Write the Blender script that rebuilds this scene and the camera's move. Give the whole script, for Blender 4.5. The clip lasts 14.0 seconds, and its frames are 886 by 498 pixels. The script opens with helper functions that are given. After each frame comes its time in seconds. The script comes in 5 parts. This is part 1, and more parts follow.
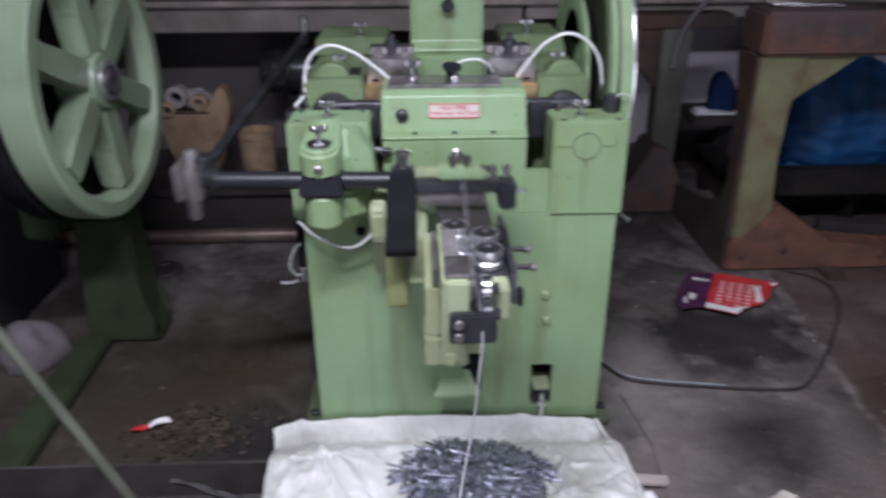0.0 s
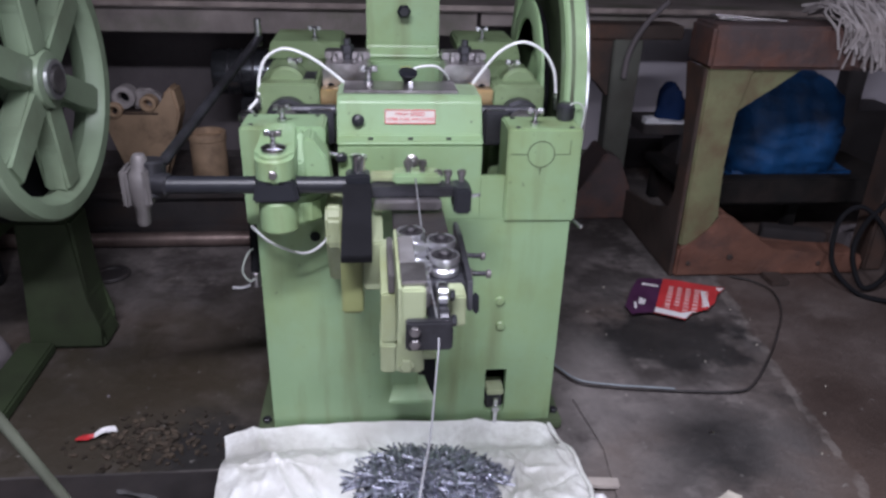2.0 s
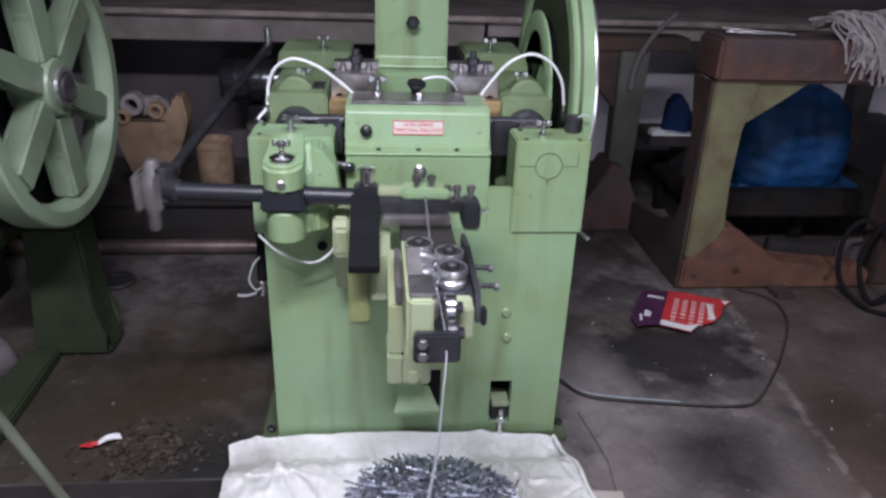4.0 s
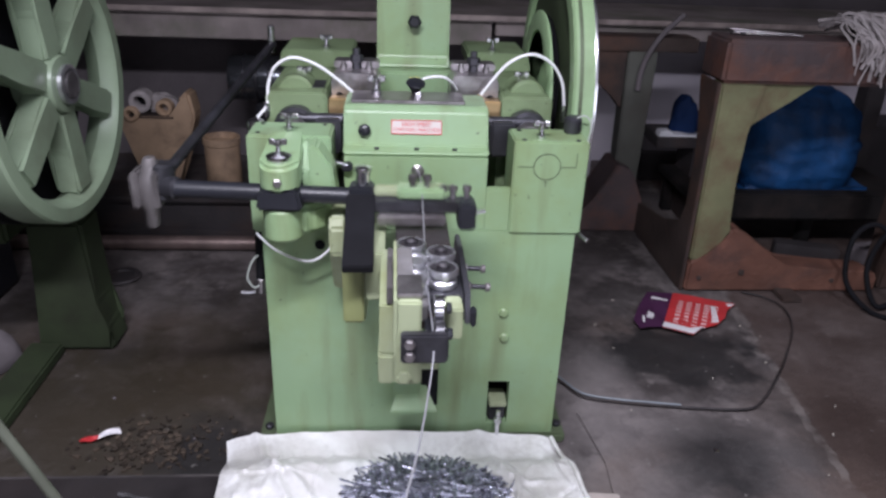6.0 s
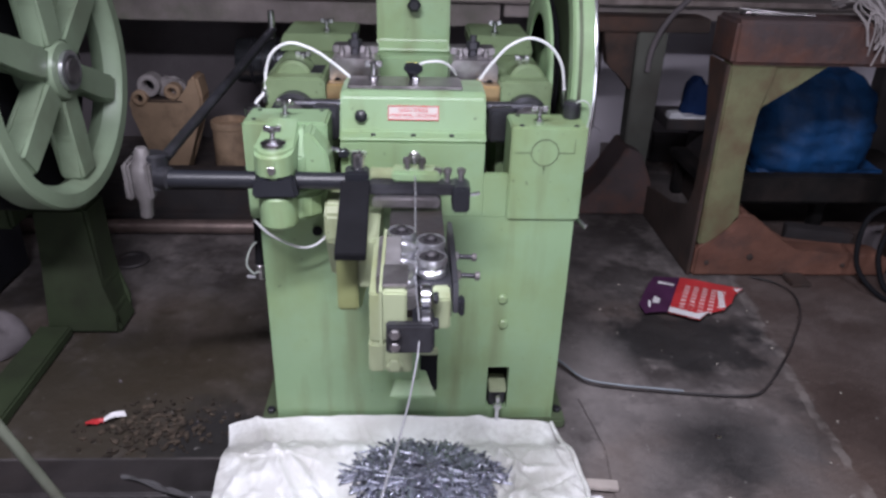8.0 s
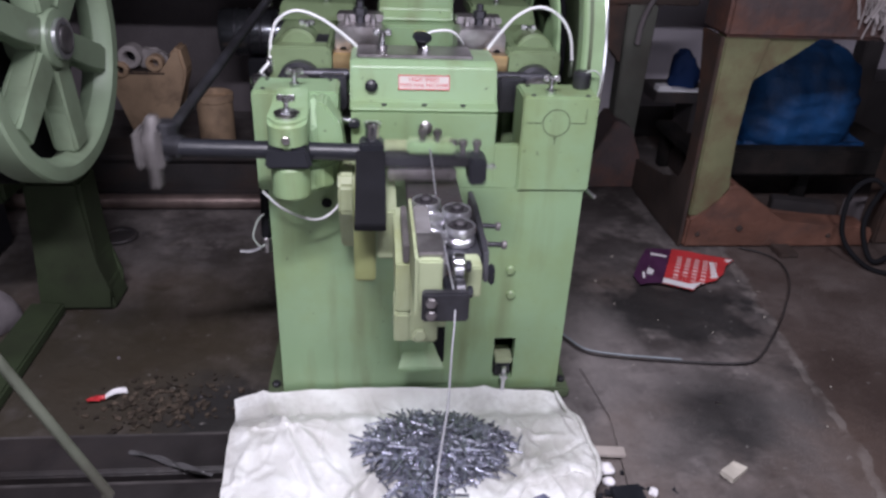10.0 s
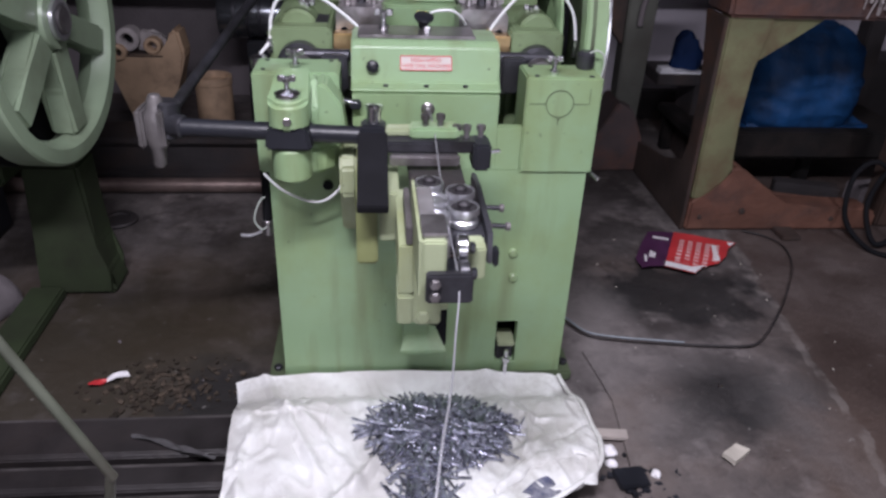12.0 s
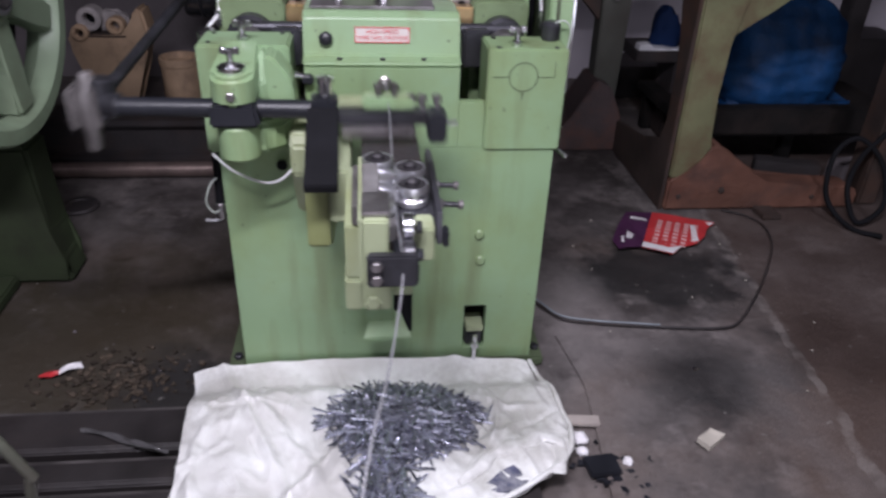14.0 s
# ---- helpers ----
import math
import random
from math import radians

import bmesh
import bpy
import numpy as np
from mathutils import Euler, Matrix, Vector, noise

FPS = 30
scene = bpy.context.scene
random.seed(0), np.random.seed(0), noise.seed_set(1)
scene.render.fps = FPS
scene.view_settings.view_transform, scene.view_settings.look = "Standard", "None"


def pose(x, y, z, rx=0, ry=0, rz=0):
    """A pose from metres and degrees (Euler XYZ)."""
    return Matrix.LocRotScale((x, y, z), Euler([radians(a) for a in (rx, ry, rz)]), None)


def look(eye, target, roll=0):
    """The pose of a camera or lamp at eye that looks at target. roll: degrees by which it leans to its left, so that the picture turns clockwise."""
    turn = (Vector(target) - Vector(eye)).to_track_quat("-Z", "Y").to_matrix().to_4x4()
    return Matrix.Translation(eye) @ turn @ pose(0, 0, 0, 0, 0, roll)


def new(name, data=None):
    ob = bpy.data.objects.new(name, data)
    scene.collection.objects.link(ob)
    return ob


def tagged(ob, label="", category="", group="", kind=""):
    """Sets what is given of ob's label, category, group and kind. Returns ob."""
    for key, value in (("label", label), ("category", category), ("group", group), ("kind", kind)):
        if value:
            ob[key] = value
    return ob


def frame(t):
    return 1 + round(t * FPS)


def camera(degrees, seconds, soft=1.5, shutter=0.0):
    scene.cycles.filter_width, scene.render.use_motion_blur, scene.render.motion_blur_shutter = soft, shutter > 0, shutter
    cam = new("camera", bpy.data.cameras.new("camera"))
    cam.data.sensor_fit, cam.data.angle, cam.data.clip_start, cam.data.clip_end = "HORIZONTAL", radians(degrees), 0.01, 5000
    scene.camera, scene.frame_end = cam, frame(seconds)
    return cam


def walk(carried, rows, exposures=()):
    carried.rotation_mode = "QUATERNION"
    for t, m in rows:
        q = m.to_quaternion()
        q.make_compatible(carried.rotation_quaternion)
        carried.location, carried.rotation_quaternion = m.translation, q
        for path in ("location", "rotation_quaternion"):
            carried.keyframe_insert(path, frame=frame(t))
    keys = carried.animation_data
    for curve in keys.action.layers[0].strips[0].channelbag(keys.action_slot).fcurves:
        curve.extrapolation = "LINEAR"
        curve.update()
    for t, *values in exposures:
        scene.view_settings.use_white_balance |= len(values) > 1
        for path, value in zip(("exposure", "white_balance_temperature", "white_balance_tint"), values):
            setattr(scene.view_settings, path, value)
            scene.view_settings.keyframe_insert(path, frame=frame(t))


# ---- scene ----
cam = camera(62.9, 14.0, soft=2.7, shutter=1.0)
PATH = [
    (0, (-0.094, -1.571, 1.282), (-0.036, 0.235, 0.423), -0.3),
    (0.0334, (-0.0937, -1.5718, 1.2829), (-0.024, 0.2329, 0.423), -0.14),
    (0.1, (-0.0933, -1.5731, 1.2845), (-0.0038, 0.2294, 0.423), 0.12),
    (0.2, (-0.0928, -1.5747, 1.2863), (0.0201, 0.2252, 0.423), 0.43),
    (0.5, (-0.092, -1.577, 1.289), (0.056, 0.219, 0.423), 0.9),
    (1, (-0.088, -1.579, 1.29), (0.101, 0.215, 0.428), 1.6),
    (1.5, (-0.092, -1.575, 1.29), (0.096, 0.222, 0.433), 1.6),
    (2, (-0.099, -1.571, 1.287), (0.088, 0.23, 0.44), 1.7),
    (2.5, (-0.106, -1.568, 1.289), (0.08, 0.237, 0.448), 1.9),
    (3, (-0.107, -1.566, 1.291), (0.075, 0.243, 0.457), 2.0),
    (5.5, (-0.096, -1.57, 1.293), (0.07, 0.245, 0.468), 2.5),
    (6, (-0.071, -1.568, 1.296), (0.072, 0.245, 0.464), 2.3),
    (6.5, (-0.046, -1.57, 1.297), (0.074, 0.242, 0.46), 2.1),
    (7, (-0.03, -1.571, 1.301), (0.076, 0.238, 0.456), 2.0),
    (7.5, (-0.021, -1.567, 1.305), (0.076, 0.236, 0.444), 1.9),
    (8, (-0.024, -1.561, 1.308), (0.071, 0.232, 0.426), 1.7),
    (10.5, (-0.129, -1.556, 1.286), (0.059, 0.196, 0.339), 2.7),
    (11, (-0.123, -1.555, 1.283), (0.057, 0.191, 0.325), 2.6),
    (11.5, (-0.125, -1.557, 1.284), (0.058, 0.185, 0.317), 2.6),
    (12, (-0.125, -1.55, 1.282), (0.055, 0.188, 0.309), 2.5),
    (12.5, (-0.124, -1.537, 1.274), (0.06, 0.196, 0.294), 2.5),
    (13, (-0.122, -1.523, 1.265), (0.08, 0.203, 0.276), 2.7),
    (13.5, (-0.11, -1.507, 1.249), (0.111, 0.214, 0.253), 2.8),
    (13.9, (-0.0686, -1.4989, 1.2438), (0.1413, 0.2184, 0.2389), 2.43),
    (13.9667, (-0.0593, -1.497, 1.2427), (0.1481, 0.2194, 0.2358), 2.35),
    (14, (-0.054, -1.496, 1.242), (0.152, 0.22, 0.234), 2.3),
]
walk(cam, [(t, look(eye, target, roll)) for t, eye, target, roll in PATH],
     exposures=[(0.0, -0.13, 6180, 21), (0.5, 0.06, 6180, 21), (1.0, 0.10, 6180, 21), (2.0, 0.0, 6180, 21), (3.0, -0.04, 6180, 21), (5.5, 0.09, 6240, 22), (7.5, 0.11, 6240, 22), (10.5, -0.08, 6350, 24), (11.0, -0.32, 6350, 24), (11.5, -0.08, 6350, 24), (12.0, -0.06, 6350, 24), (13.0, 0.02, 6350, 24), (13.5, -0.20, 6350, 24), (14.0, -0.15, 6350, 24)])

# ---- world, light, exposure ----
world = bpy.data.worlds.new("workshop_air")
world.use_nodes = True
world.node_tree.nodes["Background"].inputs[0].default_value = (0.62, 0.66, 0.8, 1)
world.node_tree.nodes["Background"].inputs[1].default_value = 0.07
scene.world = world
scene.view_settings.exposure = 0.0


def ceiling_tube(x, y, z, length, watts, turn=0.0, width=0.12):
    data = bpy.data.lights.new("tube_light", "AREA")
    data.shape, data.size, data.size_y = "RECTANGLE", length, width
    data.energy, data.color = watts, (0.93, 0.96, 1.0)
    lamp = new("tube_light", data)
    lamp.matrix_world = pose(x, y, z, 0, 0, turn)
    return lamp


ceiling_tube(-0.32, -1.40, 2.40, 1.2, 95, 12)
ceiling_tube(1.9, -1.0, 2.7, 1.2, 19, 90)
# unseen fill lamp behind the camera, in an opening added to the south wall
front_lamp = bpy.data.lights.new("front_fill", "AREA")
front_lamp.shape, front_lamp.size, front_lamp.size_y, front_lamp.energy, front_lamp.color = "RECTANGLE", 2.4, 2.2, 40, (0.90, 0.95, 1.0)
new("front_fill", front_lamp).matrix_world = look((0.9, -4.98, 1.35), (0.9, 0, 1.35))


# ---- materials ----
def base_material(name):
    m = bpy.data.materials.new(name)
    m.use_nodes = True
    nt = m.node_tree
    return m, nt, nt.nodes["Principled BSDF"]


def surface(name, color, rough=0.5, metal=0.0, vary=0.15, scale=6.0, dirt=None, dirt_amount=0.4, dirt_scale=2.5,
            bump=0.05, bump_scale=60.0, rough_vary=0.12, coat=0.0, island=0.0, dirt_low=0.48, dirt_high=0.72, streak=0.0, specks=0.0, gloss=0.5):
    """Colour with fine variation, larger stains of a second colour, uneven gloss and relief."""
    m, nt, bsdf = base_material(name)
    N, L = nt.nodes, nt.links
    co = N.new("ShaderNodeTexCoord")
    geo = N.new("ShaderNodeNewGeometry")
    n1 = N.new("ShaderNodeTexNoise")
    n1.inputs["Scale"].default_value, n1.inputs["Detail"].default_value = scale, 8
    L.new(geo.outputs["Position"], n1.inputs["Vector"])
    ramp = N.new("ShaderNodeValToRGB")
    ramp.color_ramp.elements[0].position, ramp.color_ramp.elements[1].position = 0.3, 0.7
    lo = [max(0, c * (1 - vary)) for c in color]
    hi = [min(1, c * (1 + vary)) for c in color]
    ramp.color_ramp.elements[0].color, ramp.color_ramp.elements[1].color = (*lo, 1), (*hi, 1)
    L.new(n1.outputs["Fac"], ramp.inputs["Fac"])
    out = ramp.outputs["Color"]
    if dirt:
        n2 = N.new("ShaderNodeTexNoise")
        n2.inputs["Scale"].default_value, n2.inputs["Detail"].default_value = dirt_scale, 10
        n2.inputs["Roughness"].default_value = 0.65
        L.new(geo.outputs["Position"], n2.inputs["Vector"])
        r2 = N.new("ShaderNodeMapRange")
        r2.inputs["From Min"].default_value, r2.inputs["From Max"].default_value = dirt_low, dirt_high
        r2.inputs["To Max"].default_value = dirt_amount
        L.new(n2.outputs["Fac"], r2.inputs["Value"])
        mix = N.new("ShaderNodeMix")
        mix.data_type = "RGBA"
        L.new(r2.outputs["Result"], mix.inputs[0])
        L.new(out, mix.inputs[6])
        mix.inputs[7].default_value = (*dirt, 1)
        out = mix.outputs[2]
    if streak:
        mp = N.new("ShaderNodeMapping")
        mp.inputs["Scale"].default_value = (1, 1, 0.12)
        L.new(geo.outputs["Position"], mp.inputs["Vector"])
        n4 = N.new("ShaderNodeTexNoise")
        n4.inputs["Scale"].default_value, n4.inputs["Detail"].default_value = 16, 8
        L.new(mp.outputs["Vector"], n4.inputs["Vector"])
        r4 = N.new("ShaderNodeMapRange")
        r4.inputs["From Min"].default_value, r4.inputs["From Max"].default_value, r4.inputs["To Max"].default_value = 0.52, 0.75, streak
        L.new(n4.outputs["Fac"], r4.inputs["Value"])
        mx = N.new("ShaderNodeMix")
        mx.data_type = "RGBA"
        L.new(r4.outputs["Result"], mx.inputs[0])
        L.new(out, mx.inputs[6])
        mx.inputs[7].default_value = (0.15, 0.16, 0.07, 1)
        out = mx.outputs[2]
    if specks:
        n5 = N.new("ShaderNodeTexNoise")
        n5.inputs["Scale"].default_value, n5.inputs["Detail"].default_value = 70, 3
        L.new(geo.outputs["Position"], n5.inputs["Vector"])
        r5 = N.new("ShaderNodeMapRange")
        r5.inputs["From Min"].default_value, r5.inputs["From Max"].default_value, r5.inputs["To Max"].default_value = 0.70, 0.76, specks
        L.new(n5.outputs["Fac"], r5.inputs["Value"])
        mx = N.new("ShaderNodeMix")
        mx.data_type = "RGBA"
        L.new(r5.outputs["Result"], mx.inputs[0])
        L.new(out, mx.inputs[6])
        mx.inputs[7].default_value = (0.05, 0.05, 0.03, 1)
        out = mx.outputs[2]
    bsdf.inputs["Specular IOR Level"].default_value = gloss
    if island:
        hsv = N.new("ShaderNodeHueSaturation")
        mr = N.new("ShaderNodeMapRange")
        mr.inputs["To Min"].default_value, mr.inputs["To Max"].default_value = 1 - island, 1 + island
        L.new(geo.outputs["Random Per Island"], mr.inputs["Value"])
        L.new(mr.outputs["Result"], hsv.inputs["Value"])
        L.new(out, hsv.inputs["Color"])
        out = hsv.outputs["Color"]
    L.new(out, bsdf.inputs["Base Color"])
    n3 = N.new("ShaderNodeTexNoise")
    n3.inputs["Scale"].default_value, n3.inputs["Detail"].default_value = bump_scale, 6
    L.new(geo.outputs["Position"], n3.inputs["Vector"])
    rr = N.new("ShaderNodeMapRange")
    rr.inputs["To Min"].default_value = max(0.03, rough - rough_vary)
    rr.inputs["To Max"].default_value = min(1, rough + rough_vary)
    L.new(n1.outputs["Fac"], rr.inputs["Value"])
    L.new(rr.outputs["Result"], bsdf.inputs["Roughness"])
    bsdf.inputs["Metallic"].default_value = metal
    bsdf.inputs["Coat Weight"].default_value = coat
    if bump:
        bp = N.new("ShaderNodeBump")
        bp.inputs["Strength"].default_value, bp.inputs["Distance"].default_value = bump, 0.01
        L.new(n3.outputs["Fac"], bp.inputs["Height"])
        L.new(bp.outputs["Normal"], bsdf.inputs["Normal"])
    return m


GREEN = surface("green_enamel", (0.246, 0.372, 0.210), 0.36, vary=0.10, scale=2.2, dirt=(0.21, 0.27, 0.10), dirt_amount=0.7,
                dirt_scale=3.0, bump=0.10, bump_scale=16, dirt_low=0.44, streak=0.55, specks=0.8)
GREEN_LIGHT = surface("light_green_enamel", (0.315, 0.360, 0.225), 0.42, vary=0.08, scale=5, dirt=(0.24, 0.26, 0.08), dirt_amount=0.5,
                      dirt_scale=6, bump=0.08, streak=0.5, specks=0.8)
OLIVE = surface("oil_stained_enamel", (0.235, 0.265, 0.115), 0.4, vary=0.12, scale=6, dirt=(0.17, 0.18, 0.05), dirt_amount=0.6, dirt_scale=7, bump=0.08, streak=0.4)
GREEN_DULL = surface("dull_green_enamel", (0.085, 0.115, 0.062), 0.5, vary=0.2, scale=3, dirt=(0.03, 0.028, 0.02), dirt_amount=0.8, dirt_scale=3)
# deeper olive green, blotched and specked, for the works behind the hood
GREEN_DEEP = surface("deep_green_enamel", (0.185, 0.255, 0.135), 0.45, vary=0.15, scale=4, dirt=(0.10, 0.115, 0.05), dirt_amount=0.8, dirt_scale=6, bump=0.1, specks=0.8)
STANDPAINT = surface("worn_stand_paint", (0.075, 0.083, 0.062), 0.55, vary=0.25, scale=12, dirt=(0.05, 0.04, 0.034), dirt_amount=0.8, dirt_scale=9, bump=0.1)
GREEN_WHEEL = surface("wheel_green_paint", (0.27, 0.40, 0.22), 0.4, vary=0.1, scale=4, dirt=(0.12, 0.15, 0.08), dirt_amount=0.5)
GREEN_OLD = surface("dusty_wheel_green_paint", (0.225, 0.295, 0.20), 0.38, vary=0.15, scale=4, dirt=(0.11, 0.12, 0.08), dirt_amount=0.7)
STEEL = surface("machined_steel", (0.36, 0.34, 0.35), 0.34, 0.9, vary=0.25, scale=25, dirt=(0.12, 0.10, 0.09), dirt_amount=0.6, dirt_scale=18, bump=0.05)
GROUND = surface("ground_steel_plate", (0.24, 0.23, 0.235), 0.42, 0.35, vary=0.2, scale=25, dirt=(0.16, 0.14, 0.13), dirt_amount=0.5, dirt_scale=14, bump=0.05)
ROLLERSTEEL = surface("polished_roller_steel", (0.74, 0.74, 0.78), 0.31, 0.92, vary=0.1, scale=30, bump=0.02)
CHROME = surface("bright_steel", (0.72, 0.72, 0.75), 0.24, 1.0, vary=0.1, scale=30, bump=0.02)
DARKSTEEL = surface("oiled_dark_steel", (0.06, 0.06, 0.07), 0.38, 0.6, vary=0.35, scale=14, dirt=(0.02, 0.018, 0.016), dirt_amount=0.7, dirt_scale=9)
CAPSTEEL = surface("blackened_steel", (0.035, 0.032, 0.036), 0.5, 0.3, vary=0.5, scale=60, bump=0.05)
BLACK = surface("black_paint", (0.013, 0.014, 0.019), 0.42, 0.0, vary=0.3, scale=10, bump=0.05)
RUBBER = surface("black_rubber", (0.009, 0.009, 0.011), 0.85, 0.0, gloss=0.15, vary=0.3, scale=15, bump=0.15)
BRASS = surface("brass", (0.56, 0.40, 0.21), 0.35, 0.9, vary=0.2, scale=30)
BRIGHTSHEET = surface("bright_sheet_metal", (0.82, 0.82, 0.86), 0.55, 0.3, vary=0.1, scale=20, bump=0.05)
WIREMAT = surface("drawn_wire", (0.29, 0.29, 0.31), 0.5, 0.35, vary=0.05, scale=40, bump=0.0)
YELLOW = surface("yellow_tag_plastic", (0.75, 0.68, 0.22), 0.5, vary=0.06, scale=20)
BUFF = surface("buff_paper", (0.50, 0.46, 0.40), 0.7, vary=0.15, scale=15, bump=0.1)
HOSEGREY = surface("blue_grey_hose", (0.26, 0.29, 0.32), 0.45, vary=0.25, scale=9, dirt=(0.10, 0.09, 0.085), dirt_amount=0.7, dirt_scale=6)
NYLON = surface("white_nylon_tube", (0.78, 0.79, 0.80), 0.35, vary=0.04, scale=20, bump=0.0)
CLEARTUBE = surface("clear_tube", (0.42, 0.46, 0.42), 0.25, vary=0.1, scale=20, bump=0.0)
WHITEPLATE = surface("label_white", (0.56, 0.51, 0.48), 0.4, vary=0.04, scale=20)
RED = surface("red_print", (0.55, 0.04, 0.045), 0.45, vary=0.1, scale=12)
PINKPRINT = surface("pale_pink_print", (0.74, 0.52, 0.52), 0.6, vary=0.1, scale=30)
PURPLE = surface("purple_print", (0.07, 0.022, 0.065), 0.4, vary=0.2, scale=14)
# blue and white print; the dark base is shade under the sack's fold
FOLD_PRINT = surface("print_and_fold_shade", (0.075, 0.08, 0.14), 0.6, vary=0.5, scale=16, dirt=(0.45, 0.45, 0.46), dirt_amount=0.9, dirt_scale=24, dirt_low=0.42)
WHITE = surface("white_paper", (0.78, 0.76, 0.78), 0.6, vary=0.06, scale=12)
RUST = surface("rusty_casting", (0.075, 0.055, 0.056), 0.62, 0.1, vary=0.35, scale=5, dirt=(0.20, 0.078, 0.046), dirt_amount=0.9, dirt_scale=3.4, dirt_low=0.44, bump=0.35, bump_scale=50)
RUST_ORANGE = surface("orange_rust_casting", (0.15, 0.068, 0.046), 0.68, 0.05, vary=0.35, scale=7, dirt=(0.055, 0.036, 0.032), dirt_amount=0.85, dirt_scale=5, dirt_low=0.5, bump=0.35, bump_scale=50)
RUST_DARK = surface("dark_rusty_casting", (0.05, 0.035, 0.03), 0.75, 0.1, vary=0.4, scale=5, dirt=(0.13, 0.055, 0.03), dirt_amount=0.8, dirt_scale=2.2, bump=0.35, bump_scale=50)
PRIMER = surface("old_green_paint", (0.165, 0.170, 0.088), 0.6, 0.0, vary=0.2, scale=6, dirt=(0.12, 0.062, 0.038), dirt_amount=0.95, dirt_scale=5, bump=0.2, dirt_low=0.45)
SOOTIRON = surface("sooty_iron", (0.012, 0.011, 0.011), 0.75, 0.1, vary=0.4, scale=5, dirt=(0.045, 0.032, 0.028), dirt_amount=0.6, dirt_scale=4, bump=0.25, gloss=0.25)
IRON = surface("dark_iron", (0.045, 0.04, 0.042), 0.6, 0.3, vary=0.4, scale=4, dirt=(0.09, 0.05, 0.035), dirt_amount=0.6, dirt_scale=2.5, bump=0.25)
PIPE = surface("worn_pipe", (0.22, 0.165, 0.15), 0.4, 0.6, vary=0.3, scale=8, dirt=(0.06, 0.03, 0.025), dirt_amount=0.7, dirt_scale=7)
NOSING = surface("worn_bench_edge", (0.36, 0.30, 0.28), 0.5, 0.2, vary=0.35, scale=9, dirt=(0.12, 0.09, 0.085), dirt_amount=0.8, dirt_scale=5)
BEAMPAINT = surface("purple_grey_beam", (0.29, 0.250, 0.24), 0.6, 0.1, vary=0.4, scale=4, dirt=(0.13, 0.155, 0.09), dirt_amount=0.75, dirt_scale=3.0, bump=0.2)
BEIGE = surface("beige_casting", (0.42, 0.29, 0.19), 0.7, 0.0, vary=0.2, scale=7, dirt=(0.05, 0.035, 0.03), dirt_amount=0.8, dirt_scale=6, bump=0.2)
BLUE = surface("blue_tarpaulin", (0.006, 0.066, 0.20), 0.6, 0.0, vary=0.35, scale=9, dirt=(0.004, 0.016, 0.05), dirt_amount=0.8, dirt_scale=7, bump=0.3)
NAVY = surface("navy_plastic", (0.004, 0.014, 0.05), 0.8, vary=0.3, scale=8, bump=0.2, gloss=0.15)
RAGMAT = surface("grey_cotton_waste", (0.34, 0.31, 0.31), 0.9, 0.0, vary=0.25, scale=20, dirt=(0.2, 0.17, 0.16), dirt_amount=0.7, dirt_scale=12, bump=0.5)
WALL = surface("soot_plaster", (0.16, 0.14, 0.15), 0.85, 0.0, vary=0.2, scale=1.2, dirt=(0.05, 0.045, 0.045), dirt_amount=0.7, dirt_scale=0.9, bump=0.3)
# pale grey chosen to throw light back down from the ceiling
BOUNCE_GREY = surface("bounce_grey", (0.42, 0.41, 0.42), 0.85, vary=0.15, scale=1.0, bump=0.2)
# darkened copy of the machine green; its colour holds the neighbour's shade
SHADED_GREEN = surface("shaded_green_paint", (0.034, 0.047, 0.024), 0.7, gloss=0.2, vary=0.3, scale=4, dirt=(0.02, 0.02, 0.015), dirt_amount=0.8, dirt_scale=3)
FORGED = surface("forged_grey", (0.13, 0.12, 0.12), 0.5, 0.3, vary=0.35, scale=18, bump=0.2)
PALE = surface("pale_sheet", (0.58, 0.54, 0.60), 0.6, vary=0.1, scale=3)
WOOD = surface("pale_offcut", (0.37, 0.325, 0.30), 0.7, vary=0.15, scale=15, bump=0.1)
NAILMAT = surface("bright_nail_wire", (0.36, 0.37, 0.45), 0.28, 0.8, vary=0.1, scale=40, bump=0.0, island=0.6)
POLY = surface("clear_plastic_scrap", (0.085, 0.082, 0.085), 0.2, vary=0.4, scale=15, bump=0.1)


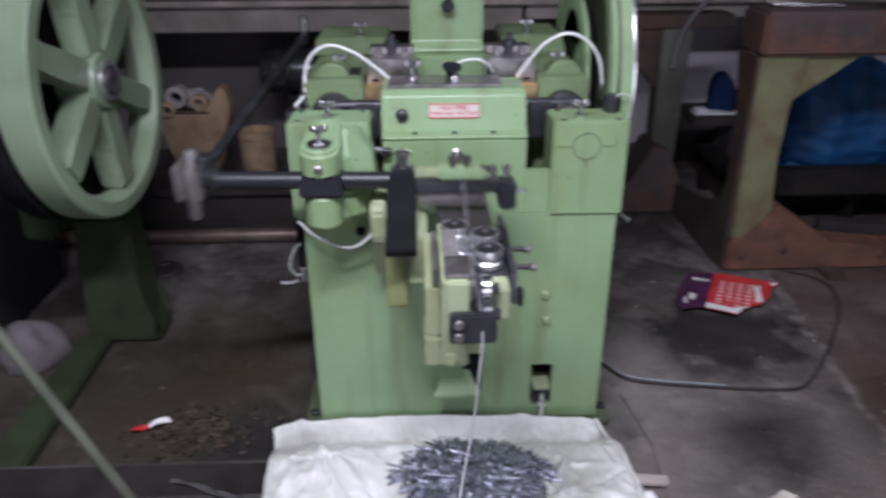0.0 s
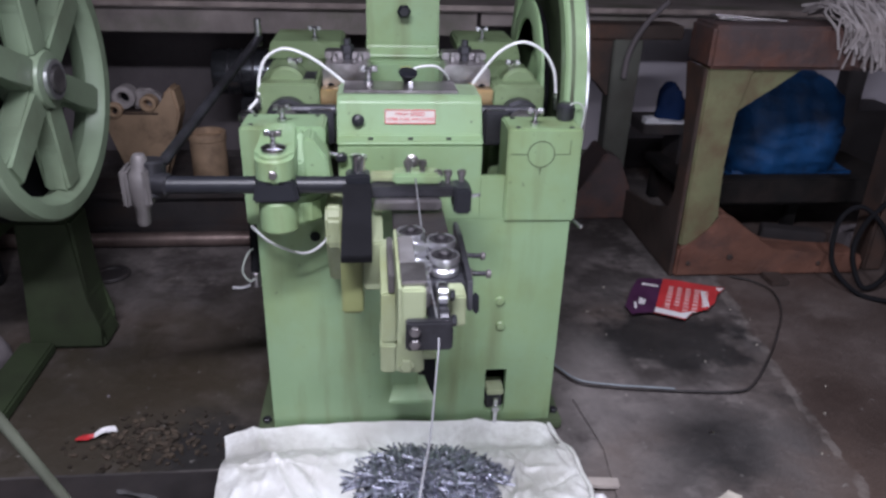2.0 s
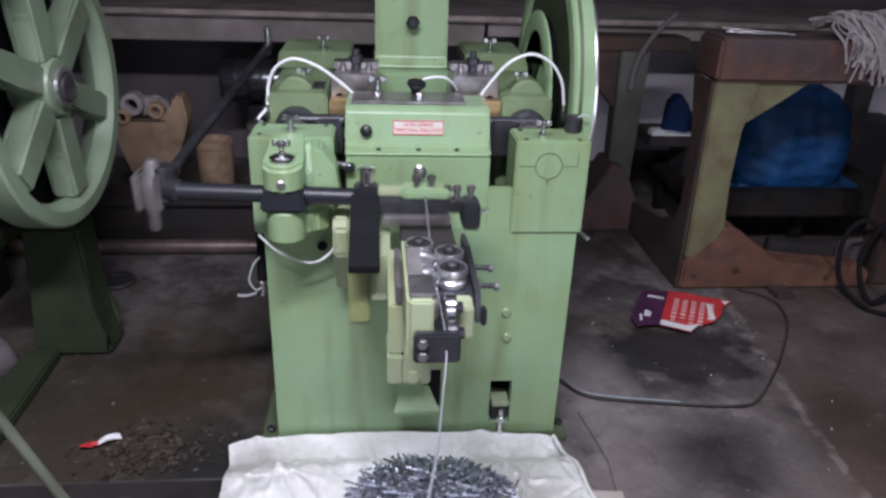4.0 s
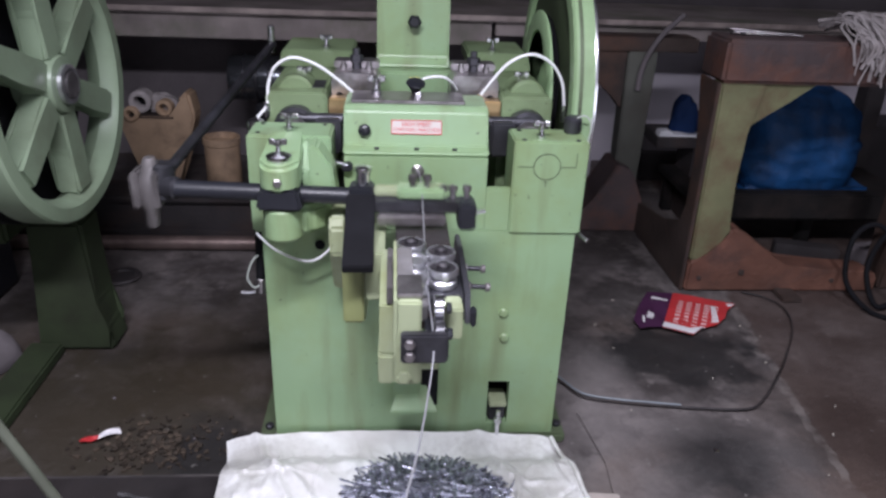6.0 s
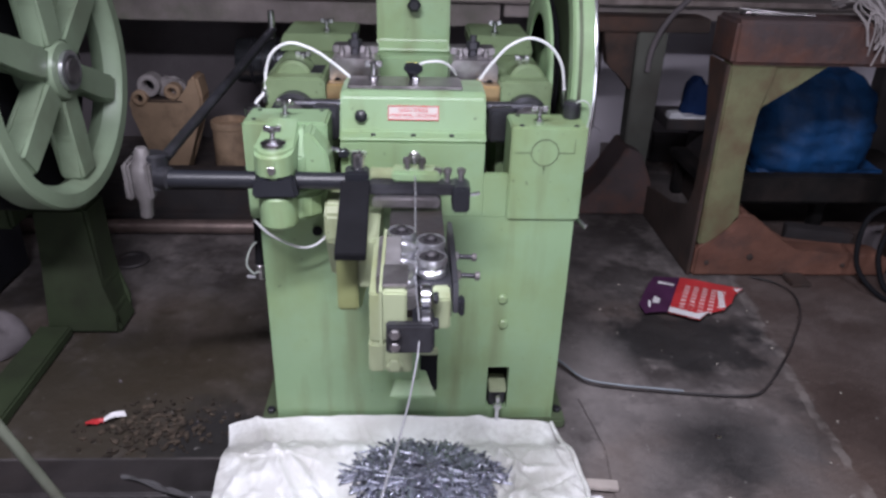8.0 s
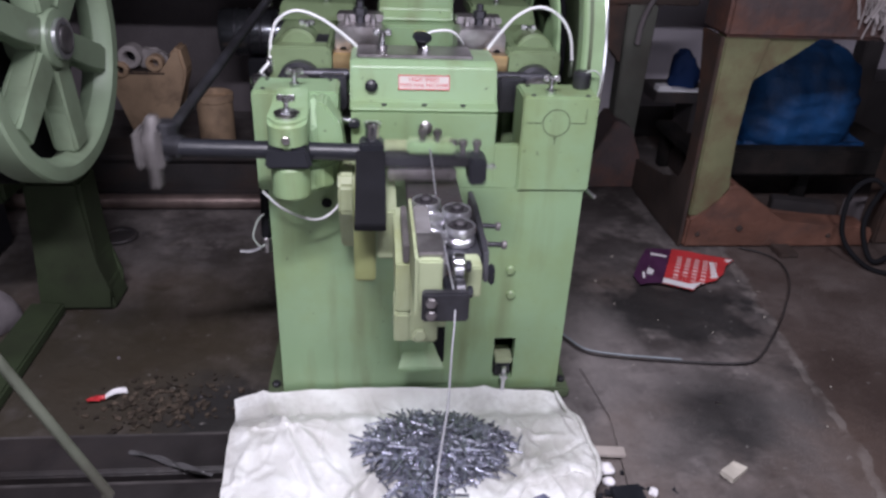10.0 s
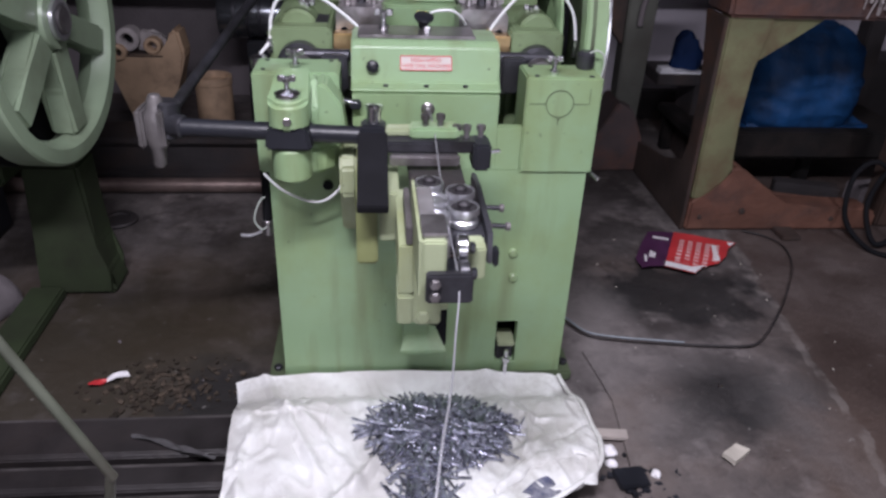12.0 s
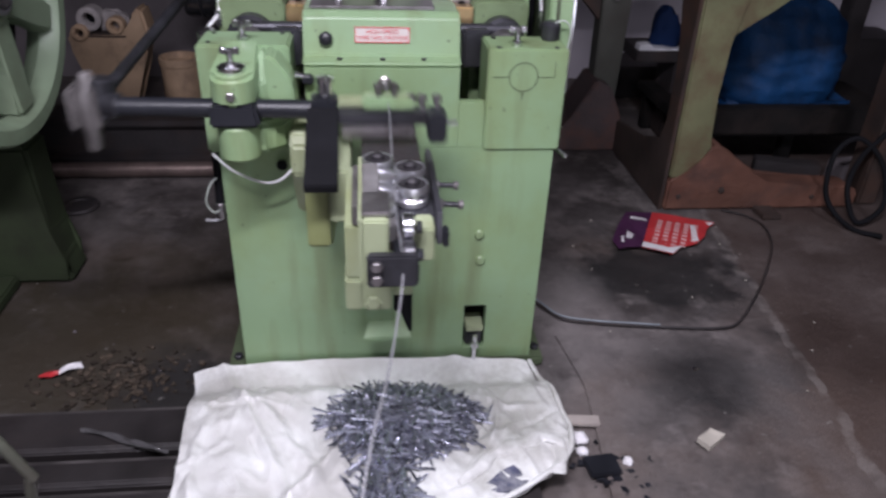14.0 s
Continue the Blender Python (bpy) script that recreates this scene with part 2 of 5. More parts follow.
def floor_material():
    m, nt, bsdf = base_material("oily_concrete")
    N, L = nt.nodes, nt.links
    geo = N.new("ShaderNodeNewGeometry")

    def noise_at(scale, detail=8, rough=0.6, stretch=None):
        n = N.new("ShaderNodeTexNoise")
        n.inputs["Scale"].default_value, n.inputs["Detail"].default_value, n.inputs["Roughness"].default_value = scale, detail, rough
        L.new(geo.outputs["Position"], n.inputs["Vector"])
        return n.outputs["Fac"]

    def mapped(v, a, b, lo=0.0, hi=1.0):
        r = N.new("ShaderNodeMapRange")
        for k, x in (("From Min", a), ("From Max", b), ("To Min", lo), ("To Max", hi)):
            r.inputs[k].default_value = x
        L.new(v, r.inputs["Value"])
        return r.outputs["Result"]

    def mixed(f, a, b):
        x = N.new("ShaderNodeMix")
        x.data_type = "RGBA"
        L.new(f, x.inputs[0])
        for s, v in ((x.inputs[6], a), (x.inputs[7], b)):
            if isinstance(v, tuple):
                s.default_value = (*v, 1)
            else:
                L.new(v, s)
        return x.outputs[2]

    def spot(cx, cy, rx, ry, soft=0.5):
        mp = N.new("ShaderNodeMapping")
        mp.inputs["Location"].default_value = (-cx / rx, -cy / ry, 0)
        mp.inputs["Scale"].default_value = (1 / rx, 1 / ry, 0)
        L.new(geo.outputs["Position"], mp.inputs["Vector"])
        ln = N.new("ShaderNodeVectorMath")
        ln.operation = "LENGTH"
        L.new(mp.outputs["Vector"], ln.inputs[0])
        ad = N.new("ShaderNodeMath")
        ad.operation = "ADD"
        L.new(ln.outputs["Value"], ad.inputs[0])
        L.new(mapped(noise_at(9), 0.3, 0.7, -0.35, 0.35), ad.inputs[1])
        return mapped(ad.outputs[0], 1 - soft, 1.0 + soft * 0.4, 1.0, 0.0)

    col = mixed(mapped(noise_at(2.6, 10, 0.68), 0.40, 0.60), (0.054, 0.046, 0.045), (0.160, 0.143, 0.141))
    col = mixed(mapped(noise_at(5.5, 10, 0.7), 0.50, 0.66, 0, 0.85), col, (0.24, 0.212, 0.205))
    col = mixed(mapped(noise_at(14, 10, 0.75), 0.52, 0.64, 0, 0.6), col, (0.055, 0.045, 0.045))
    col = mixed(mapped(noise_at(1.3, 6), 0.50, 0.66, 0, 0.75), col, (0.080, 0.050, 0.036))
    # ochre oil film by the machine, darkened for shade; spilled oil patches, drag marks
    col = mixed(mapped(spot(-0.85, 0.10, 0.95, 0.72, 0.7), 0, 1, 0, 0.88), col, (0.036, 0.028, 0.017))
    for s in ((0.88, 0.425, 0.29, 0.185, 0.28), (0.84, -0.10, 0.24, 0.17, 0.55), (1.30, 0.12, 0.16, 0.12, 0.5), (-0.52, -0.06, 0.16, 0.2, 0.4), (1.35, -0.05, 0.3, 0.14, 0.7)):
        col = mixed(mapped(spot(*s), 0, 1, 0, 0.88), col, (0.017, 0.016, 0.017))
    # dusty trodden patches, and the next slab past a joint, browner
    for cx, cy, rx, ry, k in ((0.53, 0.30, 0.14, 0.20, 0.75), (0.62, 0.08, 0.30, 0.10, 0.35), (0.60, -0.16, 0.14, 0.14, 0.3), (1.0, -0.15, 0.12, 0.30, 0.3)):
        col = mixed(mapped(spot(cx, cy, rx, ry, 0.9), 0, 1, 0, k), col, (0.26, 0.235, 0.23))
    sep = N.new("ShaderNodeSeparateXYZ")
    L.new(geo.outputs["Position"], sep.inputs[0])
    wob = N.new("ShaderNodeMath")
    wob.operation = "ADD"
    lean = N.new("ShaderNodeMath")
    lean.operation = "MULTIPLY_ADD"
    lean.inputs[1].default_value = -0.105
    L.new(sep.outputs["Y"], lean.inputs[0])
    L.new(sep.outputs["X"], lean.inputs[2])
    L.new(lean.outputs[0], wob.inputs[0])
    L.new(mapped(noise_at(7), 0.3, 0.7, -0.02, 0.02), wob.inputs[1])
    col = mixed(mapped(wob.outputs[0], 1.138, 1.17, 0, 0.6), col, (0.074, 0.047, 0.038))
    tent = N.new("ShaderNodeMath")
    tent.operation = "COMPARE"
    tent.inputs[1].default_value, tent.inputs[2].default_value = 1.141, 0.016
    L.new(wob.outputs[0], tent.inputs[0])
    worn = N.new("ShaderNodeMath")
    worn.operation = "MULTIPLY"
    L.new(tent.outputs[0], worn.inputs[0])
    L.new(mapped(noise_at(11), 0.42, 0.6, 0, 0.36), worn.inputs[1])
    col = mixed(worn.outputs[0], col, (0.30, 0.27, 0.25))
    col = mixed(mapped(noise_at(48, 4), 0.675, 0.73, 0, 0.4), col, (0.42, 0.40, 0.38))
    L.new(col, bsdf.inputs["Base Color"])
    L.new(mapped(noise_at(3.5), 0.3, 0.7, 0.38, 0.75), bsdf.inputs["Roughness"])
    bp = N.new("ShaderNodeBump")
    bp.inputs["Strength"].default_value, bp.inputs["Distance"].default_value = 0.5, 0.012
    L.new(noise_at(22, 10, 0.7), bp.inputs["Height"])
    L.new(bp.outputs["Normal"], bsdf.inputs["Normal"])
    return m


FLOOR = floor_material()


def sack_material():
    m, nt, bsdf = base_material("woven_plastic_sack")
    N, L = nt.nodes, nt.links
    geo = N.new("ShaderNodeNewGeometry")
    n = N.new("ShaderNodeTexNoise")
    n.inputs["Scale"].default_value, n.inputs["Detail"].default_value = 5.0, 8
    L.new(geo.outputs["Position"], n.inputs["Vector"])
    r = N.new("ShaderNodeValToRGB")
    r.color_ramp.elements[0].position, r.color_ramp.elements[1].position = 0.36, 0.58
    r.color_ramp.elements[0].color, r.color_ramp.elements[1].color = (0.58, 0.57, 0.55, 1), (0.84, 0.85, 0.84, 1)
    L.new(n.outputs["Fac"], r.inputs["Fac"])
    col = r.outputs["Color"]

    def spot(cx, cy, rx, ry):
        mp = N.new("ShaderNodeMapping")
        mp.inputs["Location"].default_value, mp.inputs["Scale"].default_value = (-cx / rx, -cy / ry, 0), (1 / rx, 1 / ry, 0)
        L.new(geo.outputs["Position"], mp.inputs["Vector"])
        ln = N.new("ShaderNodeVectorMath")
        ln.operation = "LENGTH"
        L.new(mp.outputs["Vector"], ln.inputs[0])
        return ln.outputs["Value"]

    def smudge(col, dist, scale, low, high, amount, tint):
        g = N.new("ShaderNodeTexNoise")
        g.inputs["Scale"].default_value, g.inputs["Detail"].default_value, g.inputs["Roughness"].default_value = scale, 10, 0.7
        L.new(geo.outputs["Position"], g.inputs["Vector"])
        v = g.outputs["Fac"]
        if dist is not None:
            k = N.new("ShaderNodeMath")
            k.operation, k.inputs[1].default_value = "MULTIPLY_ADD", -0.30
            L.new(dist, k.inputs[0])
            L.new(v, k.inputs[2])
            v = k.outputs[0]
        f = N.new("ShaderNodeMapRange")
        for key, x in (("From Min", low), ("From Max", high), ("To Max", amount)):
            f.inputs[key].default_value = x
        L.new(v, f.inputs["Value"])
        mx = N.new("ShaderNodeMix")
        mx.data_type = "RGBA"
        L.new(f.outputs["Result"], mx.inputs[0])
        L.new(col, mx.inputs[6])
        mx.inputs[7].default_value = (*tint, 1)
        return mx.outputs[2]

    # trodden dirt: all over in small smears, and patches at the corners and round the nails
    col = smudge(col, None, 9, 0.55, 0.72, 0.5, (0.42, 0.415, 0.40))
    for cx, cy, rx, ry, k in ((-0.42, -0.13, 0.13, 0.14, 0.8), (0.30, -0.20, 0.20, 0.20, 0.75), (0.20, -0.36, 0.16, 0.12, 0.7), (-0.30, -0.62, 0.10, 0.16, 0.55)):
        col = smudge(col, spot(cx, cy, rx, ry), 11, 0.14, 0.46, k, (0.40, 0.39, 0.36))
    L.new(col, bsdf.inputs["Base Color"])
    bsdf.inputs["Roughness"].default_value = 0.30
    w1, w2 = N.new("ShaderNodeTexWave"), N.new("ShaderNodeTexWave")
    w2.bands_direction = "Y"
    ad = N.new("ShaderNodeMath")
    for w in (w1, w2):
        w.inputs["Scale"].default_value = 120
        L.new(geo.outputs["Position"], w.inputs["Vector"])
    L.new(w1.outputs["Fac"], ad.inputs[0])
    L.new(w2.outputs["Fac"], ad.inputs[1])
    bp = N.new("ShaderNodeBump")
    bp.inputs["Strength"].default_value, bp.inputs["Distance"].default_value = 0.12, 0.002
    L.new(ad.outputs[0], bp.inputs["Height"])
    L.new(bp.outputs["Normal"], bsdf.inputs["Normal"])
    return m


SACK = sack_material()


# ---- mesh helpers ----
def part(name, bm, material, parent=None, label="", smooth=False):
    me = bpy.data.meshes.new(name)
    bmesh.ops.recalc_face_normals(bm, faces=bm.faces)
    for f in bm.faces:
        f.smooth = smooth
    bm.to_mesh(me)
    bm.free()
    me.materials.append(material)
    if smooth:
        me.set_sharp_from_angle(angle=radians(40))
    ob = new(name, me)
    if parent is not None:
        ob.parent = parent
    if label:
        ob["label"] = label
    return ob


def thing(name, label, category, group="", kind="", at=(0, 0, 0)):
    ob = new(name)
    ob.empty_display_size = 0.05
    ob.location = at
    return tagged(ob, label, category, group, kind)


def box(x0, x1, y0, y1, z0, z1, bevel=0.004, segments=2, bm=None, turn=None):
    b = bmesh.new()
    bmesh.ops.create_cube(b, size=1)
    bmesh.ops.scale(b, vec=(x1 - x0, y1 - y0, z1 - z0), verts=b.verts)
    if bevel:
        bmesh.ops.bevel(b, geom=b.edges[:], offset=min(bevel, 0.45 * min(x1 - x0, y1 - y0, z1 - z0)), segments=segments, affect="EDGES")
    if turn is not None:
        bmesh.ops.transform(b, matrix=turn, verts=b.verts)
    bmesh.ops.translate(b, vec=((x0 + x1) / 2, (y0 + y1) / 2, (z0 + z1) / 2), verts=b.verts)
    return joined(bm, b)


def joined(bm, b):
    if bm is None:
        return b
    me = bpy.data.meshes.new("tmp")
    b.to_mesh(me)
    b.free()
    bm.from_mesh(me)
    bpy.data.meshes.remove(me)
    return bm


def prism(points, axis, a, b_, bevel=0.003, bm=None, segments=2):
    """A closed outline of (u, v) pushed along an axis from a to b_. axis x: (y, z); y: (x, z); z: (x, y)."""
    b = bmesh.new()

    def at(u, v, w):
        return {"x": (w, u, v), "y": (u, w, v), "z": (u, v, w)}[axis]
    lo = [b.verts.new(at(u, v, a)) for u, v in points]
    hi = [b.verts.new(at(u, v, b_)) for u, v in points]
    n = len(points)
    b.faces.new(lo)
    b.faces.new(hi[::-1])
    for i in range(n):
        b.faces.new((lo[i], hi[i], hi[(i + 1) % n], lo[(i + 1) % n]))
    if bevel:
        bmesh.ops.bevel(b, geom=b.edges[:], offset=bevel, segments=segments, affect="EDGES", clamp_overlap=True)
    return joined(bm, b)


def turned(profile, at, direction=(0, 0, 1), segments=24, bm=None):
    """A body turned round an axis. profile: (radius, height) pairs."""
    b = bmesh.new()
    rings = []
    for r, h in profile:
        if r < 1e-6:
            rings.append([b.verts.new((0, 0, h))])
        else:
            rings.append([b.verts.new((r * math.cos(2 * math.pi * i / segments), r * math.sin(2 * math.pi * i / segments), h)) for i in range(segments)])
    for p, q in zip(rings, rings[1:]):
        for i in range(segments):
            j = (i + 1) % segments
            vs = [p[i % len(p)], p[j % len(p)], q[j % len(q)], q[i % len(q)]]
            vs = list(dict.fromkeys(vs))
            if len(vs) > 2:
                b.faces.new(vs)
    for ring in (rings[0], rings[-1]):
        if len(ring) > 2:
            b.faces.new(ring)
    m = Vector(direction).to_track_quat("Z", "Y").to_matrix().to_4x4()
    bmesh.ops.transform(b, matrix=Matrix.Translation(at) @ m, verts=b.verts)
    return joined(bm, b)


def rod(a, c, r, segments=16, bm=None, chamfer=0.0):
    a, c = Vector(a), Vector(c)
    ln = (c - a).length
    k = chamfer or min(r * 0.15, ln * 0.2)
    return turned([(r - k, 0), (r, k), (r, ln - k), (r - k, ln)], a, c - a, segments, bm)


def smooth_path(points, per=8):
    pts = [Vector(p) for p in points]
    pts = [2 * pts[0] - pts[1]] + pts + [2 * pts[-1] - pts[-2]]
    out = []
    for i in range(1, len(pts) - 2):
        p0, p1, p2, p3 = pts[i - 1:i + 3]
        for k in range(per):
            t = k / per
            out.append(0.5 * ((2 * p1) + (p2 - p0) * t + (2 * p0 - 5 * p1 + 4 * p2 - p3) * t * t + (3 * p1 - p0 - 3 * p2 + p3) * t ** 3))
    out.append(pts[-2])
    return out


def hose(points, r, segments=10, per=8, bm=None):
    pts = smooth_path(points, per)
    b = bmesh.new()
    rings = []
    side = None
    for i, p in enumerate(pts):
        d = (pts[min(i + 1, len(pts) - 1)] - pts[max(i - 1, 0)]).normalized()
        side = d.orthogonal().normalized() if side is None else (side - d * side.dot(d)).normalized()
        up = d.cross(side)
        rings.append([b.verts.new(p + r * (math.cos(2 * math.pi * k / segments) * side + math.sin(2 * math.pi * k / segments) * up)) for k in range(segments)])
    for p, q in zip(rings, rings[1:]):
        for k in range(segments):
            j = (k + 1) % segments
            b.faces.new((p[k], p[j], q[j], q[k]))
    b.faces.new(rings[0])
    b.faces.new(rings[-1])
    return joined(bm, b)


def plate_with_holes(x0, x1, z0, z1, holes, y0, y1):
    """An upright plate between y0 and y1 with rectangular openings through it."""
    xs = sorted({x0, x1, *(v for h in holes for v in h[:2])})
    zs = sorted({z0, z1, *(v for h in holes for v in h[2:])})
    b = bmesh.new()
    vs = {(x, z): b.verts.new((x, y0, z)) for x in xs for z in zs}
    for i in range(len(xs) - 1):
        for k in range(len(zs) - 1):
            cx, cz = (xs[i] + xs[i + 1]) / 2, (zs[k] + zs[k + 1]) / 2
            if not any(h[0] < cx < h[1] and h[2] < cz < h[3] for h in holes):
                b.faces.new((vs[xs[i], zs[k]], vs[xs[i + 1], zs[k]], vs[xs[i + 1], zs[k + 1]], vs[xs[i], zs[k + 1]]))
    loose = [v for v in b.verts if not v.link_faces]
    bmesh.ops.delete(b, geom=loose, context="VERTS")
    made = bmesh.ops.extrude_face_region(b, geom=b.faces[:])
    bmesh.ops.translate(b, vec=(0, y1 - y0, 0), verts=[v for v in made["geom"] if isinstance(v, bmesh.types.BMVert)])
    return b


def lettering(text, size, at, material, parent, name="lettering"):
    cu = bpy.data.curves.new("text", "FONT")
    cu.body, cu.size, cu.align_x, cu.align_y, cu.extrude = text, size, "CENTER", "CENTER", 0.0004
    tmp = bpy.data.objects.new("text", cu)
    me = bpy.data.meshes.new_from_object(tmp)
    bpy.data.objects.remove(tmp)
    me.materials.append(material)
    ob = new(name, me)
    ob.parent = parent
    ob.matrix_basis = at
    return ob


# ---- setting ----
def structure(name, bm, material, label, category):
    return tagged(part(name, bm, material), label, category, kind="structure")


def floor_sheet():
    b = bmesh.new()
    bmesh.ops.create_grid(b, x_segments=140, y_segments=140, size=7)
    for v in b.verts:
        v.co.z = 0.004 * noise.noise((v.co.x * 1.3, v.co.y * 1.3, 0.3)) - 0.004
    structure("floor", b, FLOOR, "oil-stained dark concrete workshop floor with worn patches", "floor")


floor_sheet()
b = prism([(0.43, -0.75), (0.50, -0.1), (0.47, 0.12), (0.62, 0.085), (0.86, 0.09), (1.02, 0.06), (1.13, 0.02), (1.02, -0.22), (0.98, -0.75)], "z", -0.02, 0.004, 0.002)
structure("floor_slab", b, FLOOR, "worn concrete slab with chipped edges", "floor slab")
structure("wall_north", box(-7, 7, 3.4, 3.6, -0.05, 4.2, 0), WALL, "dark sooty plaster wall behind the machines", "wall")
# wall out of view; its opening is added for the fill lamp
structure("wall_south", plate_with_holes(-7, 7, -0.05, 4.2, [(-0.4, 2.2, 0.0, 2.5)], -5.2, -5.0), WALL, "unseen plaster wall with an opening added for the fill lamp", "wall")
structure("wall_west", box(-7.2, -7, -5, 3.4, -0.05, 4.2, 0), WALL, "plain sooty plaster wall of the workshop", "wall")
structure("wall_east", box(7, 7.2, -5, 3.4, -0.05, 4.2, 0), WALL, "plain sooty plaster wall of the workshop", "wall")
# ceiling out of view, lightened as a reflector to fill shadows
structure("ceiling", box(-7.2, 7.2, -5.2, 3.6, 4.2, 4.3, 0), BOUNCE_GREY, "unseen plain ceiling, pale to bounce light", "ceiling")


# ---- the nail machine ----
TUBE = [(-0.374, -0.05, 0.636), (-0.337, -0.055, 0.600), (-0.283, -0.06, 0.575), (-0.245, -0.06, 0.574), (-0.212, -0.06, 0.600), (-0.202, -0.06, 0.628), (-0.200, -0.06, 0.656)]
CX = -0.013          # the machine's middle line


def wing_bolt(bm, x, y, z, s=1.0):
    """A grease point with a winged cap."""
    turned([(0.009 * s, 0), (0.011 * s, 0.003), (0.011 * s, 0.010 * s), (0.006 * s, 0.013 * s), (0.005 * s, 0.024 * s), (0.008 * s, 0.027 * s), (0.008 * s, 0.036 * s), (0.004 * s, 0.040 * s)],
           (x, y, z), (0, 0, 1), 14, bm)
    for sg in (-1, 1):
        box(x + sg * 0.012 * s - 0.007 * s, x + sg * 0.012 * s + 0.007 * s, y - 0.0025, y + 0.0025, z + 0.028 * s, z + 0.042 * s, 0.002, 1, bm)
    return bm


def bolt_head(bm, x, y, z, r=0.008, h=0.007, d=(0, 0, 1)):
    return turned([(r, 0), (r, h * 0.8), (r * 0.8, h)], (x, y, z), d, 6, bm)


def flywheel(parent, X0, X1, cy, cz, R, spokes, material, rim=0.055, start=0.0, depth=0.24, yaw=0.0):
    """A wheel with a turned rim, tapered spokes and a hub, turning about x. Its origin is the hub."""
    b = bmesh.new()
    w = X1 - X0
    # rim: hollow ring
    seg = 72
    prof = [(R, -w / 2 + 0.006), (R - 0.006, -w / 2), (R - rim + 0.01, -w / 2), (R - rim, -w / 2 + 0.014), (R - rim - 0.012, 0), (R - rim, w / 2 - 0.014),
            (R - rim + 0.01, w / 2), (R - 0.006, w / 2), (R, w / 2 - 0.006)]
    rings = []
    for i in range(seg):
        a = 2 * math.pi * i / seg
        rings.append([b.verts.new((h, r * math.cos(a), r * math.sin(a))) for r, h in prof])
    for i in range(seg):
        p, q = rings[i], rings[(i + 1) % seg]
        for k in range(len(prof)):
            j = (k + 1) % len(prof)
            b.faces.new((p[k], q[k], q[j], p[j]))
    ob = part("flywheel", b, material, parent, smooth=True)
    ob.location = ((X0 + X1) / 2, cy, cz)
    ob.rotation_euler.z = yaw
    k = 1.0 if depth < 0.3 else 0.76
    h = turned([(0.035, -w * 0.75), (0.07, -w * 0.7), (0.078, -w * 0.3), (0.078, w * 0.3), (0.072, w * 0.62 * k), (0.035, w * 0.66 * k)], (0, 0, 0), (1, 0, 0), 32)
    part("hub", h, material, ob, smooth=True)
    for s in range(spokes):
        a = start + 2 * math.pi * s / spokes
        t = bmesh.new()
        a0, a1, a2 = (0.048, 0.040, 0.036) if depth < 0.3 else (0.045, 0.027, 0.043)
        outline = [(0.066, -a0), (R * 0.5, -a1), (R - rim - 0.008, -a2), (R - rim - 0.008, a2), (R * 0.5, a1), (0.066, a0)]
        prism(outline, "x", -w * depth, w * depth, 0.010, t, 3)
        bmesh.ops.rotate(t, cent=(0, 0, 0), matrix=Matrix.Rotation(a, 3, "X"), verts=t.verts)
        part("spoke", t, material, ob)
    return ob


